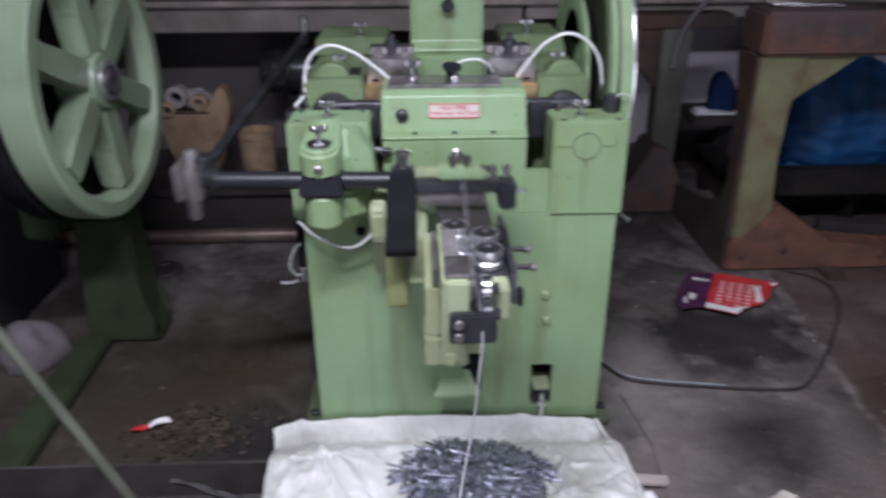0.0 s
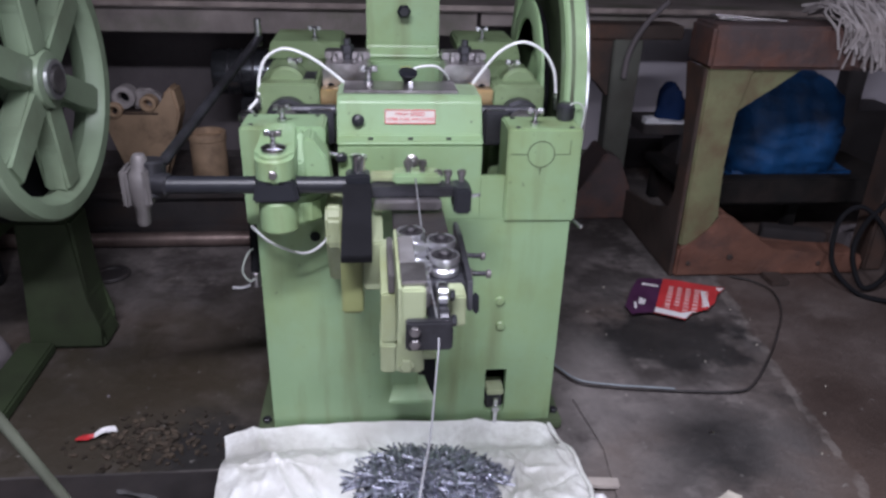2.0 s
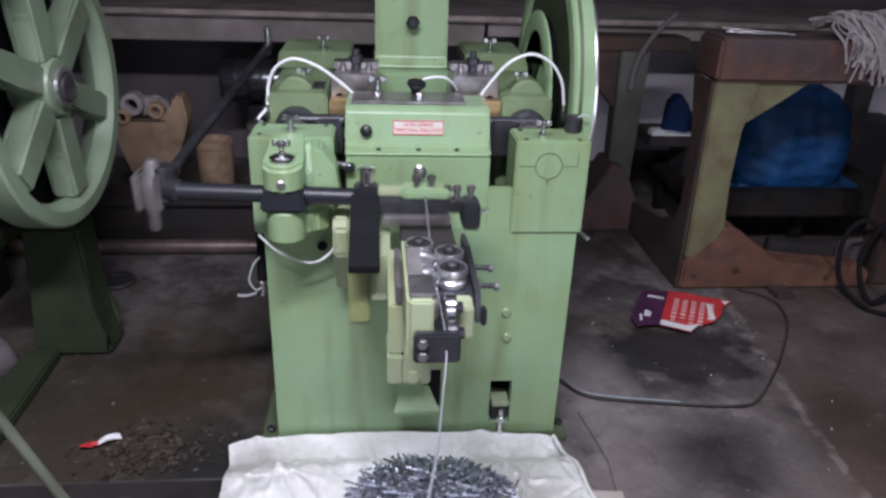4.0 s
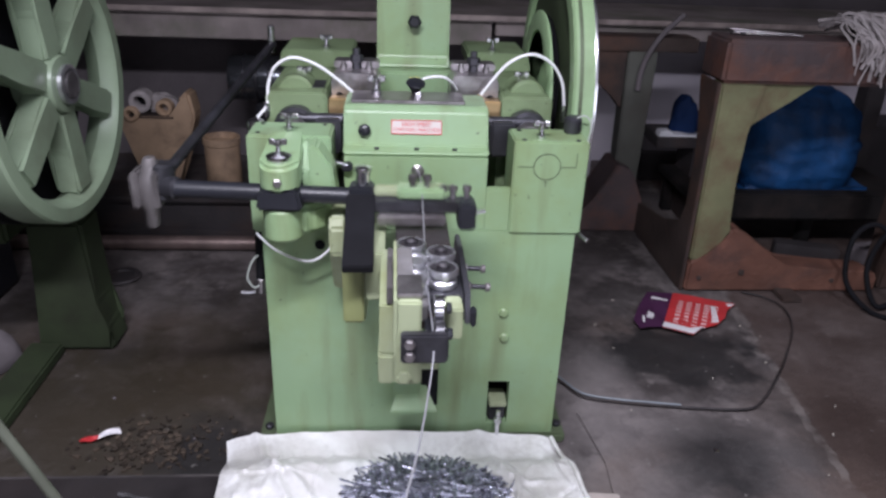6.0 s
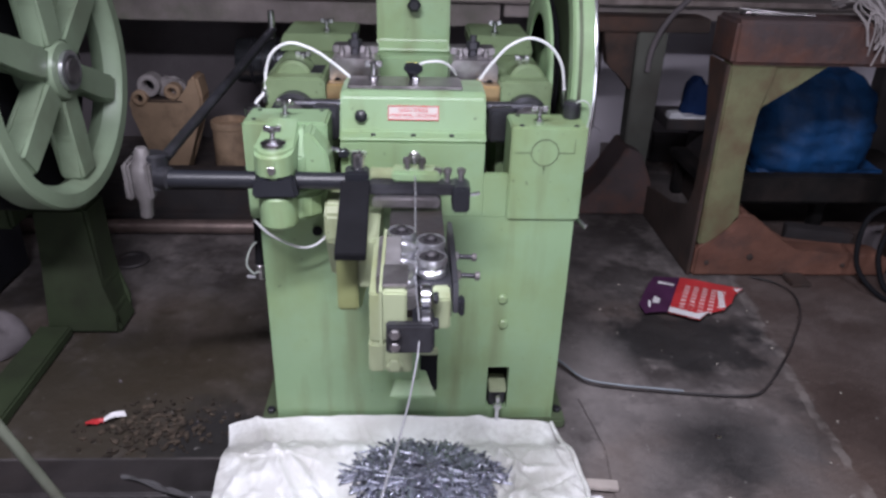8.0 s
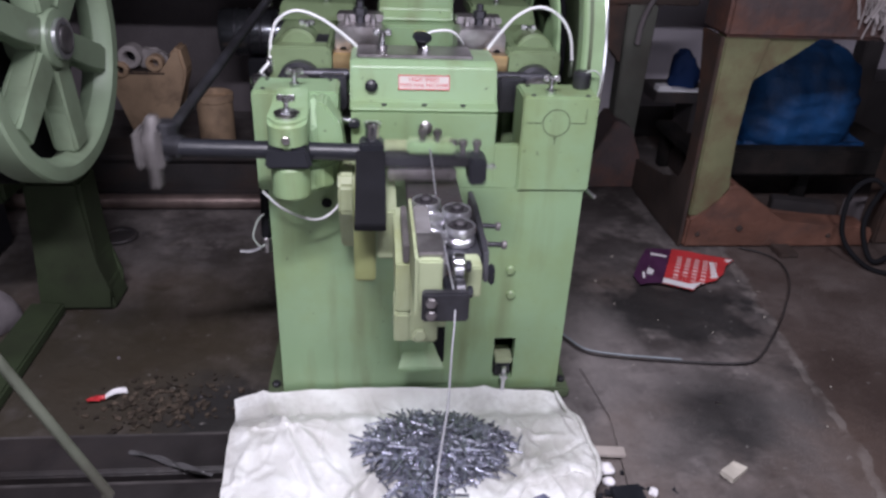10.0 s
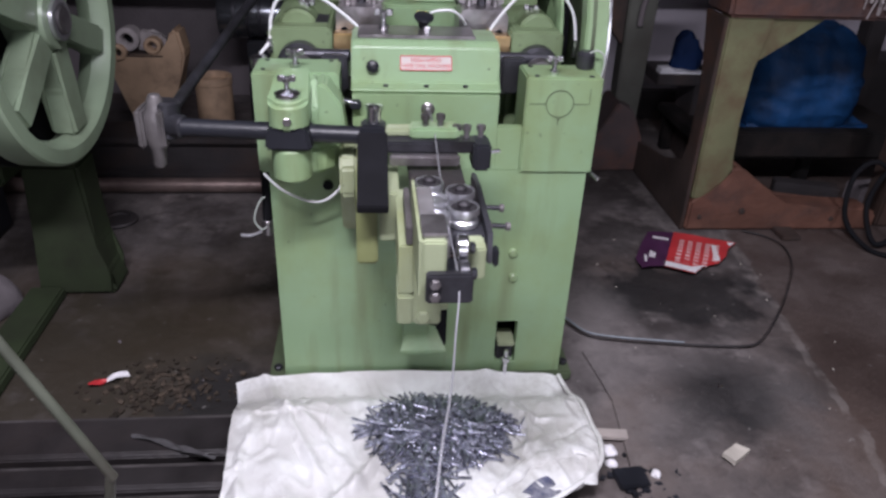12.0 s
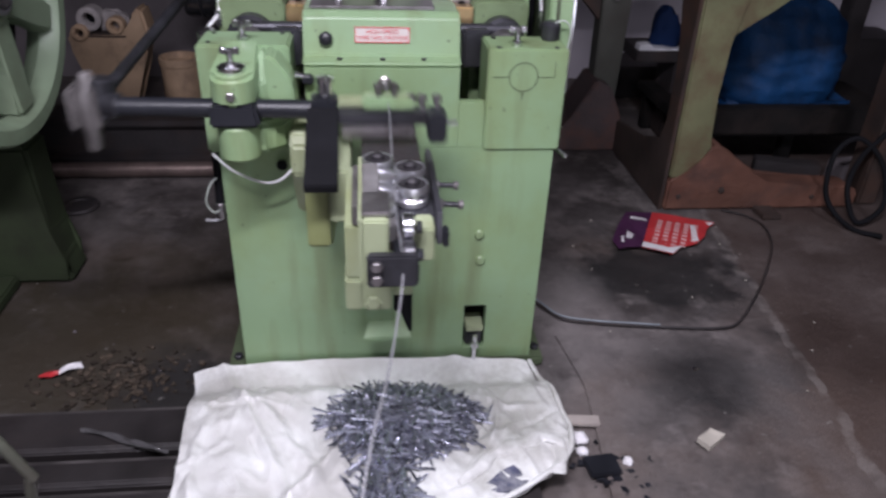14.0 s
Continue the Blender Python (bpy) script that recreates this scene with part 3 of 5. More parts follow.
def nail_machine():
    T = thing("nail_making_machine", "light green enamelled wire nail making machine running on an oily floor", "nail machine")
    P = lambda name, bm, mat, label="", smooth=False, parent=T: part(name, bm, mat, parent, label, smooth)

    # base flange and hollow body
    P("base_plate", box(-0.415, 0.405, -0.012, 0.98, 0.0, 0.03, 0.006), GREEN_DULL, "dirty green base plate")
    hole = (0.186, 0.242, 0.062, 0.196)
    front = plate_with_holes(-0.37, 0.368, 0.03, 0.625, [hole], 0.0, 0.03)
    P("front_plate", front, GREEN, "green front plate with a square opening")
    P("side_wall", box(-0.37, -0.34, 0.0302, 0.94, 0.03, 0.80, 0.004), GREEN)
    P("side_wall", box(0.30, 0.33, 0.0302, 0.94, 0.03, 0.80, 0.004), GREEN)
    P("rear_wall", box(-0.339, 0.299, 0.91, 0.94, 0.03, 0.80, 0.004), GREEN)
    # dark iron colour holds the shade seen down the slots
    P("deck", box(-0.339, 0.299, 0.115, 0.909, 0.55, 0.585, 0.004), IRON, "deck kept dark for the shade inside the body")
    P("inner_floor", box(-0.339, 0.299, 0.0305, 0.90, 0.03, 0.05, 0.002), IRON)

    # upper front: two bearing blocks and the middle column
    P("slot_sill", box(0.1478, 0.2045, 0.0008, 0.022, 0.6252, 0.729, 0.0008), GREEN)
    b = box(0.205, 0.377, -0.006, 0.105, 0.620, 0.846, 0.004)
    P("bearing_block", b, GREEN, "green bearing block with a scribed circle")
    b = box(-0.388, -0.204, -0.016, 0.10, 0.622, 0.852, 0.005)
    P("bearing_block", b, GREEN)
    P("front_column", box(-0.178, 0.1475, 0.0012, 0.11, 0.6252, 0.802, 0.001), GREEN)
    hood = prism([(0.006, 0.8025), (0.006, 0.812), (0.040, 0.818), (0.060, 0.890), (0.075, 0.902), (0.20, 0.902), (0.20, 0.8025)], "x", -0.180, 0.150, 0.004, segments=3)
    P("hood", hood, GREEN, "green sloping die cover")
    P("hood_top", box(-0.166, 0.098, 0.085, 0.19, 0.9025, 0.910, 0.003), STEEL, "bare steel wear plate")
    # writing plate
    pl = P("name_plate", box(-0.073, 0.043, 0.0, 0.004, 0.0, 0.033, 0.001), WHITEPLATE, "white name plate with red lettering")
    pl.matrix_basis = pose(0, 0.0445, 0.843, -15.5, 0, 0)
    for z0, z1, x0, x1 in ((0.0305, 0.0325, -0.0725, 0.0425), (0.0005, 0.0025, -0.0725, 0.0425), (0.002, 0.031, -0.0725, -0.0708), (0.002, 0.031, 0.0408, 0.0425)):
        part("border", box(x0, x1, -0.0012, 0.0, z0, z1, 0), RED, pl)
    lettering("HIGH SPEED", 0.0125, pose(-0.015, -0.0008, 0.0225, 90, 0, 0), RED, pl)
    lettering("WIRE NAIL MACHINE", 0.0112, pose(-0.015, -0.0008, 0.0105, 90, 0, 0), RED, pl)

    b = turned([(0.012, 0), (0.014, 0.003), (0.014, 0.012), (0.009, 0.016)], (-0.133, 0.050, 0.850), (0, -1, 0.25), 16)
    P("cap_screw", b, BLACK, smooth=True)
    for x in (-0.105, -0.015, 0.072):
        P("ledge_screw", bolt_head(bmesh.new(), x, 0.02, 0.8145, 0.006, 0.004, (0, 0, 1)), DARKSTEEL)

    # scribed circle and levelling lines
    b = bmesh.new()
    seg = 40
    for i in range(seg):
        a0, a1 = 2 * math.pi * i / seg, 2 * math.pi * (i + 1) / seg
        vs = [b.verts.new((0.283 + r * math.cos(a), -0.0072, 0.787 + r * math.sin(a))) for r, a in ((0.030, a0), (0.030, a1), (0.0318, a1), (0.0318, a0))]
        b.faces.new(vs)
    for x0, x1, z0, z1 in ((0.215, 0.251, 0.7862, 0.7872), (0.315, 0.350, 0.7862, 0.7872), (0.2822, 0.2838, 0.738, 0.755), (0.279, 0.287, 0.749, 0.7505), (0.3495, 0.3505, 0.787, 0.82)):
        b.faces.new([b.verts.new(p) for p in ((x0, -0.0072, z0), (x1, -0.0072, z0), (x1, -0.0072, z1), (x0, -0.0072, z1))])
    r = bmesh.ops.extrude_face_region(b, geom=b.faces[:])
    bmesh.ops.translate(b, vec=(0, 0.0012, 0), verts=[v for v in r["geom"] if isinstance(v, bmesh.types.BMVert)])
    P("scribed_circle", b, GREEN_DULL, "dark scribed circle mark")

    # tapped holes and small bolts on the blocks
    for x, y in ((0.228, 0.005), (0.228, 0.085), (0.352, 0.005), (0.352, 0.085)):
        P("block_screw", turned([(0.006, 0), (0.006, 0.002), (0.004, 0.002)], (x, y, 0.846), (0, 0, 1), 10), DARKSTEEL)
    for x, y in ((-0.365, 0.005), (-0.365, 0.08), (-0.225, 0.08)):
        P("block_screw", turned([(0.005, 0), (0.005, 0.002), (0.003, 0.002)], (x, y, 0.852), (0, 0, 1), 10), DARKSTEEL)
    # raised black disc imitates the darkness of a hole
    P("core_hole", turned([(0.011, 0), (0.012, 0.002), (0.012, 0.004), (0.007, 0.005)], (-0.236, -0.0165, 0.594), (0, -1, 0), 20), RUBBER, "black disc for the dark of a round core hole", True)
    for x, z in ((0.211, 0.403), (0.217, 0.331)):
        P("plug", turned([(0.012, 0), (0.012, 0.005), (0.009, 0.008)], (x, 0.0, z), (0, -1, 0), 16), GREEN)
    P("oil_drain", rod((0.371, 0.03, 0.618), (0.398, -0.01, 0.604), 0.006, 10), CHROME, smooth=True)

    # upper works behind the hood
    for s, x0, x1 in ((-1, -0.376, -0.228), (1, 0.196, 0.3255)):
        outline = [(x0, 0.60), (x0, 0.893), (x0 + 0.008, 0.901), (x1 - 0.008, 0.901), (x1, 0.893), (x1, 0.60)]
        P("side_frame", prism(outline, "y", 0.19, 0.80, 0.005), GREEN_DEEP)
        # thin dark plate laid on top stands for a slot's shaded depth
        P("frame_pocket", box(x0 + 0.035, x1 - 0.012, 0.245, 0.335, 0.8985, 0.9022, 0.0), DARKSTEEL, "dark plate for the shade in a slot")
        cx = (x0 + x1) / 2
        P("shaft_collar", rod((cx, 0.142, 0.822), (cx, 0.188, 0.822), 0.052, 32), DARKSTEEL, "dark greasy shaft collar", True)
        P("shaft_end", turned([(0.034, 0), (0.034, 0.022), (0.028, 0.030), (0.006, 0.033)], (cx, 0.142, 0.820), (0, -1, 0), 28), STEEL, "bright worn shaft end", True)
        P("shaft_boss", rod((cx + s * 0.01, 0.24, 0.885), (cx + s * 0.01, 0.34, 0.885), 0.047, 28), GREEN_DEEP, smooth=True)
    P("rear_block", prism([(0.50, 0.9015), (0.58, 0.936), (0.80, 0.938), (0.80, 0.9015)], "x", -0.388, -0.182, 0.006), GREEN_DEEP)
    P("rear_block", prism([(0.50, 0.9015), (0.58, 0.940), (0.80, 0.942), (0.80, 0.9015)], "x", 0.148, 0.3255, 0.006), GREEN_DEEP)
    P("guide_base", box(-0.118, 0.092, 0.40, 0.80, 0.5855, 0.915, 0.006), GREEN)
    P("ram_cover", prism([(0.445, 0.9155), (0.445, 0.925), (0.465, 0.945), (0.465, 1.11), (0.48, 1.125), (0.76, 1.125), (0.76, 0.9155)], "x", -0.113, 0.083, 0.006, segments=3), GREEN, "tall green ram cover")
    b = turned([(0.010, 0), (0.010, 0.012), (0.017, 0.016), (0.019, 0.028), (0.012, 0.034)], (CX, 0.465, 1.040), (0, -1, 0), 6)
    P("cover_knob", b, BLACK, "black hexagonal knob")
    for s in (-1, 1):
        x = CX + s * 0.148
        P("die_slide", prism([(x - 0.060, 0.815), (x - 0.060, 0.925), (x - 0.050, 0.940), (x + 0.050, 0.940), (x + 0.060, 0.925), (x + 0.060, 0.815)], "y", 0.235, 0.34, 0.003), STEEL, "bare steel die slide block")
        P("clamp_bar", box(x - 0.057, x + 0.057, 0.30, 0.36, 0.9405, 0.958, 0.003), STEEL)
        for dx in (-0.04, 0.04):
            P("slide_screw", rod((x + dx, 0.234, 0.885), (x + dx, 0.228, 0.885), 0.009, 14), RUBBER)
            P("slide_stud", turned([(0.008, 0), (0.008, 0.012), (0.005, 0.014), (0.005, 0.022)], (x + dx * 0.8, 0.285, 0.940), (0, 0, 1), 6), STEEL)
        P("set_nut", turned([(0.012, 0), (0.012, 0.016), (0.017, 0.018), (0.017, 0.034), (0.009, 0.036), (0.009, 0.05)], (x, 0.30, 0.9405), (0, 0, 1), 6), DARKSTEEL, "dark hexagonal set nut")
        P("brass_gib", box(x + s * 0.040 - 0.024, x + s * 0.040 + 0.024, 0.192, 0.234, 0.842, 0.888, 0.003), BRASS, "yellow brass gib")
        P("tappet", box(x + s * 0.06 - 0.03, x + s * 0.06 + 0.03, 0.115, 0.18, 0.77, 0.855, 0.006), DARKSTEEL)
        P("push_rod", rod((x + s * 0.025, 0.15, 0.848), (x + s * 0.15, 0.15, 0.848), 0.014, 16), DARKSTEEL, smooth=True)

    # oil tap on the hood with its tube
    P("oil_tap", turned([(0.006, 0), (0.009, 0.006), (0.016, 0.018), (0.023, 0.026), (0.022, 0.031), (0.010, 0.033)], (-0.018, 0.165, 0.910), (0.1, -0.3, 1), 14), BLACK, "black plastic oil tap", True)
    P("oil_tap_nut", bolt_head(bmesh.new(), -0.010, 0.13, 0.910, 0.010, 0.012), CHROME)
    P("oil_tube", hose([(-0.012, 0.20, 0.928), (0.012, 0.2, 0.941), (0.05, 0.2, 0.944), (0.075, 0.215, 0.928), (0.09, 0.235, 0.905)], 0.0032), NYLON, smooth=True)
    P("tube_fitting", rod((-0.014, 0.2, 0.926), (0.004, 0.2, 0.932), 0.0065, 8), BRASS)
    P("tag", box(-0.030, -0.006, 0.196, 0.200, 0.930, 0.942, 0.001), YELLOW, "small yellow tag on the oil tube")
    # arching oil tubes
    P("oil_tube", hose([(-0.157, 0.2, 0.893), (-0.205, 0.2, 0.934), (-0.255, 0.2, 0.967), (-0.308, 0.2, 0.981), (-0.350, 0.2, 0.958), (-0.368, 0.2, 0.915), (-0.372, 0.19, 0.87), (-0.392, 0.16, 0.845)], 0.0040), NYLON, "white nylon oil tube", True)
    P("oil_tube", hose([(0.142, 0.2, 0.895), (0.172, 0.2, 0.938), (0.212, 0.2, 0.982), (0.263, 0.2, 1.003), (0.312, 0.2, 0.985), (0.345, 0.2, 0.94), (0.358, 0.2, 0.875)], 0.0040), NYLON, "white nylon oil tube", True)
    P("oil_tube", hose([(0.345, 0.062, 0.850), (0.352, 0.062, 0.878), (0.372, 0.062, 0.890), (0.390, 0.062, 0.878), (0.393, 0.062, 0.85), (0.386, 0.062, 0.81)], 0.0022), CLEARTUBE, smooth=True)
    P("tube_fitting", rod((-0.150, 0.2, 0.880), (-0.160, 0.2, 0.897), 0.0075, 8), BRASS)
    P("tube_fitting", rod((0.136, 0.2, 0.880), (0.146, 0.2, 0.902), 0.0085, 8), BRASS)
    P("tube_elbow", rod((-0.372, 0.19, 0.84), (-0.373, 0.19, 0.875), 0.008, 8), CHROME)
    P("tube_elbow", rod((0.358, 0.2, 0.84), (0.358, 0.2, 0.882), 0.008, 8), CHROME)
    P("oil_cup", turned([(0.012, 0), (0.02, 0.01), (0.02, 0.03), (0.014, 0.034)], (-0.392, 0.13, 0.815), (0, 0, 1), 14), CHROME, smooth=True)
    P("oil_cup", turned([(0.018, 0), (0.021, 0.006), (0.021, 0.034), (0.014, 0.040)], (0.352, 0.075, 0.846), (0, 0, 1), 18), DARKSTEEL, smooth=True)
    # tube and fitting at the rocker bracket
    P("oil_tube", hose(TUBE, 0.0030), NYLON, "white nylon oil tube", True)
    P("tube_fitting", rod(TUBE[-1], (TUBE[-1][0], TUBE[-1][1], TUBE[-1][2] + 0.024), 0.0065, 8), BRASS)

    # grease points
    for x, y, z, s in ((-0.298, 0.02, 0.852, 1.0), (0.268, 0.02, 0.846, 1.0), (-0.300, -0.135, 0.840, 0.95), (-0.108, 0.14, 0.910, 1.1), (0.262, 0.30, 0.901, 1.0), (-0.292, 0.30, 0.901, 1.0), (-0.262, 0.60, 0.9355, 1.0), (0.222, 0.60, 0.9395, 1.0)):
        P("grease_cup", wing_bolt(bmesh.new(), x, y, z, s), CHROME, "bright winged grease cup", True)
    P("collar_nut", turned([(0.024, 0), (0.026, 0.004), (0.026, 0.012), (0.018, 0.016)], (-0.300, -0.135, 0.8325), (0, 0, 1), 24), CHROME, smooth=True)
    # drain cock in the left slot
    P("drain_cock", rod((-0.205, 0.0, 0.788), (-0.165, -0.012, 0.784), 0.008, 12), CHROME, smooth=True)
    P("drain_cock_handle", box(-0.182, -0.158, -0.02, 0.0, 0.772, 0.792, 0.004), BLACK)

    # wire inlet on the column
    P("wire_inlet", turned([(0.015, 0), (0.015, 0.005), (0.010, 0.008), (0.008, 0.020), (0.004, 0.022)], (-0.012, 0.004, 0.770), (0, -1, 0), 20), STEEL, "steel wire inlet bush", True)

    # rocker bracket: upper lug, gusset, lower boss
    nose = [(-0.2995 + 0.040 * math.cos(a), -0.138 + 0.040 * math.sin(a)) for a in [math.pi + k * math.pi / 12 for k in range(13)]]
    b = prism([(-0.3395, 0.012)] + nose + [(-0.2595, 0.012)], "z", 0.776, 0.830, 0)
    bmesh.ops.bevel(b, geom=[e for e in b.edges if abs(e.verts[0].co.z - e.verts[1].co.z) < 1e-6], offset=0.008, segments=3, affect="EDGES")
    for v in b.verts:
        if v.co.z > 0.80:
            v.co.z += 0.14 * (v.co.y + 0.178)
    P("rocker_lug", b, GREEN, "green rounded lug", True)
    b = prism([(0.01, 0.72), (-0.10, 0.72), (-0.095, 0.80), (-0.05, 0.848), (0.01, 0.848)], "x", -0.262, -0.246, 0.004)
    P("rocker_rib", b, GREEN)
    P("lug_bolt", bolt_head(bmesh.new(), -0.2995, -0.177, 0.800, 0.009, 0.006, (0, -1, 0)), STEEL)
    b = prism([(-0.2455, 0.853), (-0.228, 0.850), (-0.196, 0.806), (-0.188, 0.735), (-0.2455, 0.735)], "y", -0.095, -0.0165, 0.005)
    P("rocker_gusset", b, GREEN, "chamfered green gusset")
    b = turned([(0.034, 0), (0.040, 0.006), (0.040, 0.066), (0.034, 0.072)], (-0.299, -0.132, 0.664), (0, 0, 1), 28)
    P("rocker_boss", b, GREEN, smooth=True)
    b = prism([(-0.352, -0.0165), (-0.345, -0.10), (-0.30, -0.14), (-0.24, -0.125), (-0.205, -0.09), (-0.195, -0.0165)], "z", 0.664, 0.730, 0.012, segments=3)
    P("rocker_bracket", b, GREEN)
    P("rocker_pin", rod((-0.299, -0.135, 0.722), (-0.299, -0.135, 0.796), 0.015, 18), STEEL, smooth=True)

    # arm carrying the feed, with its rubber flap
    b = prism([(-0.0005, 0.44), (-0.0005, 0.735), (-0.200, 0.735), (-0.292, 0.690), (-0.292, 0.545), (-0.20, 0.50)], "x", -0.166, -0.124, 0.004)
    P("feed_arm", b, OLIVE, "olive stained arm under the feed")
    b = prism([(-0.0005, 0.50), (-0.0005, 0.715), (-0.13, 0.710), (-0.15, 0.69), (-0.15, 0.63), (-0.06, 0.50)], "x", -0.203, -0.167, 0.006, segments=3)
    P("feed_cheek", b, GREEN_LIGHT)
    b = prism([(-0.150, 0.770), (-0.165, 0.775), (-0.348, 0.699), (-0.344, 0.682), (-0.170, 0.757)], "x", -0.163, -0.104, 0.002)
    P("rubber_flap", b, RUBBER, "black rubber flap over the slide")
    b = box(-0.122, -0.083, -0.30, -0.0005, 0.60, 0.705, 0.004)
    P("slide_way", b, GREEN_LIGHT)
    # straightener: carrier beam, hanger, roller sets, outlet plate
    S = P("straightener", box(-0.062, 0.046, -0.560, -0.0005, 0.690, 0.712, 0.003), IRON, "wire straightener on a green carrier beam")
    PS = lambda name, bm, mat, label="", smooth=False: part(name, bm, mat, S, label, smooth)
    b = prism([(-0.27, 0.605), (-0.27, 0.700), (-0.497, 0.700), (-0.500, 0.605)], "x", -0.090, -0.0635, 0.003)
    PS("carrier_beam", b, GREEN_LIGHT)
    b = prism([(-0.40, 0.545), (-0.40, 0.689), (-0.497, 0.689), (-0.508, 0.545)], "x", -0.0632, -0.016, 0.004)
    PS("hanger_foot", box(-0.092, -0.0634, -0.506, -0.42, 0.545, 0.6045, 0.004), GREEN_LIGHT)
    PS("hanger", b, GREEN_LIGHT)
    PS("hanger_bolt", bolt_head(bmesh.new(), -0.047, -0.508, 0.563, 0.013, 0.008, (0, -1, 0.1)), GREEN_LIGHT)
    PS("slide_block", box(-0.061, -0.012, -0.575, -0.372, 0.713, 0.7445, 0.003), GROUND)
    PS("slide_block", box(-0.010, 0.046, -0.550, -0.415, 0.713, 0.7445, 0.003), DARKSTEEL)
    PS("side_plate", prism([(-0.33, 0.705), (-0.33, 0.76), (-0.40, 0.765), (-0.56, 0.755), (-0.57, 0.705)], "x", 0.047, 0.056, 0.002), DARKSTEEL)
    roller = [(0.0225, 0), (0.0245, 0.002), (0.0245, 0.010), (0.021, 0.014), (0.021, 0.018), (0.0255, 0.022), (0.0255, 0.031), (0.0245, 0.0335), (0.0225, 0.0335), (0.0215, 0.030)]
    cap = [(0.0214, 0), (0.0214, 0.0045), (0.011, 0.0045), (0.011, 0.011), (0.007, 0.014), (0.004, 0.015)]
    for x, ys in ((-0.036, (-0.412, -0.476, -0.540)), (0.014, (-0.447, -0.509))):
        for y in ys:
            r = PS("roller", turned(roller, (x, y, 0.745), (0, 0, 1), 28), ROLLERSTEEL, "bright grooved steel roller", True)
            if x > 0 or y > -0.42:
                PS("roller_cap", turned(cap, (x, y, 0.772), (0, 0, 1), 24), CAPSTEEL, "dark bearing face")
    for y in (-0.42, -0.49):
        PS("adjusting_screw", rod((0.0565, y, 0.733), (0.088, y, 0.731), 0.0045, 10), DARKSTEEL, smooth=True)
        PS("lock_nut", bolt_head(bmesh.new(), 0.0565, y, 0.733, 0.008, 0.008, (1, 0, 0)), STEEL)
        PS("adjusting_knob", rod((0.088, y, 0.731), (0.096, y, 0.7305), 0.0075, 12), FORGED, smooth=True)
    PS("clamp_lever", box(0.0565, 0.066, -0.572, -0.55, 0.70, 0.73, 0.003), BLACK)
    # second, upright roller set
    PS("end_block", box(-0.061, -0.026, -0.6555, -0.592, 0.713, 0.792, 0.003), GREEN_LIGHT)
    PS("end_plate", prism([(-0.40, 0.70), (-0.40, 0.776), (-0.655, 0.794), (-0.655, 0.70)], "x", -0.0665, -0.0615, 0.001), GREEN_LIGHT)
    PS("guide_bar", box(-0.078, -0.067, -0.498, -0.34, 0.7005, 0.735, 0.002), FORGED)
    PS("roller_bridge", box(-0.061, -0.036, -0.5795, -0.452, 0.7795, 0.787, 0.002), GROUND, "grey steel bridge over the rollers")
    PS("block_cap", box(-0.062, -0.024, -0.645, -0.580, 0.7925, 0.800, 0.002), STEEL)
    PS("end_block", box(0.015, 0.042, -0.592, -0.545, 0.69, 0.745, 0.003), GREEN_LIGHT)
    PS("upright_carrier", box(-0.0175, 0.016, -0.652, -0.575, 0.69, 0.722, 0.003), BLACK)
    for y, z in ((-0.600, 0.752), (-0.634, 0.727)):
        PS("roller", turned([(0.018, 0), (0.021, 0.002), (0.021, 0.015), (0.018, 0.017), (0.008, 0.017)], (-0.006, y, z), (1, 0, 0), 26), CHROME if z > 0.74 else DARKSTEEL, "smooth steel roller", True)
        PS("roller_nut", bolt_head(bmesh.new(), 0.0145, y, z, 0.009, 0.008, (1, 0, 0)), BLACK)
    O = PS("outlet_plate", box(-0.056, 0.013, -0.672, -0.656, 0.698, 0.747, 0.003), DARKSTEEL, "dark steel outlet plate with two bolts")
    for z in (0.733, 0.712):
        PS("plate_bolt", bolt_head(bmesh.new(), -0.043, -0.6725, z, 0.0085, 0.006, (0, -1, 0)), STEEL)

    # nail chute on the front
    P("chute", prism([(-0.0005, 0.155), (-0.0005, 0.262), (-0.028, 0.262), (-0.030, 0.165), (-0.024, 0.155)], "x", -0.062, 0.006, 0.003), GREEN, "green nail chute with a flared lip")
    b = bmesh.new()
    rows = [((-0.050, 0.020), -0.001, 0.196), ((-0.056, 0.032), -0.036, 0.174), ((-0.070, 0.050), -0.066, 0.152), ((-0.070, 0.050), -0.066, 0.140), ((-0.056, 0.040), -0.001, 0.128)]
    rings = [[b.verts.new((x, y, z)) for x in xs] for xs, y, z in rows]
    for p, q in zip(rings, rings[1:] + rings[:1]):
        b.faces.new((p[0], p[1], q[1], q[0]))
    b.faces.new([r[0] for r in reversed(rings)])
    b.faces.new([r[1] for r in rings])
    bmesh.ops.recalc_face_normals(b, faces=b.faces)
    bmesh.ops.bevel(b, geom=b.edges[:], offset=0.002, segments=2, affect="EDGES")
    P("chute_lip", b, GREEN)
    # solid black panel in place of the shaded opening
    P("chute_mouth", box(0.008, 0.053, -0.008, -0.0005, 0.126, 0.246, 0.002), RUBBER, "black panel for the shade in the mouth of the nail chute")
    P("chute_latch", box(0.002, 0.053, -0.022, -0.0005, 0.247, 0.264, 0.003), GREEN_LIGHT)
    # foot bracket in the square opening
    P("foot_bracket", box(0.192, 0.238, -0.008, 0.06, 0.118, 0.134, 0.003), GREEN_LIGHT)
    P("foot_bracket", box(0.194, 0.236, 0.008, 0.03, 0.065, 0.118, 0.003), DARKSTEEL)
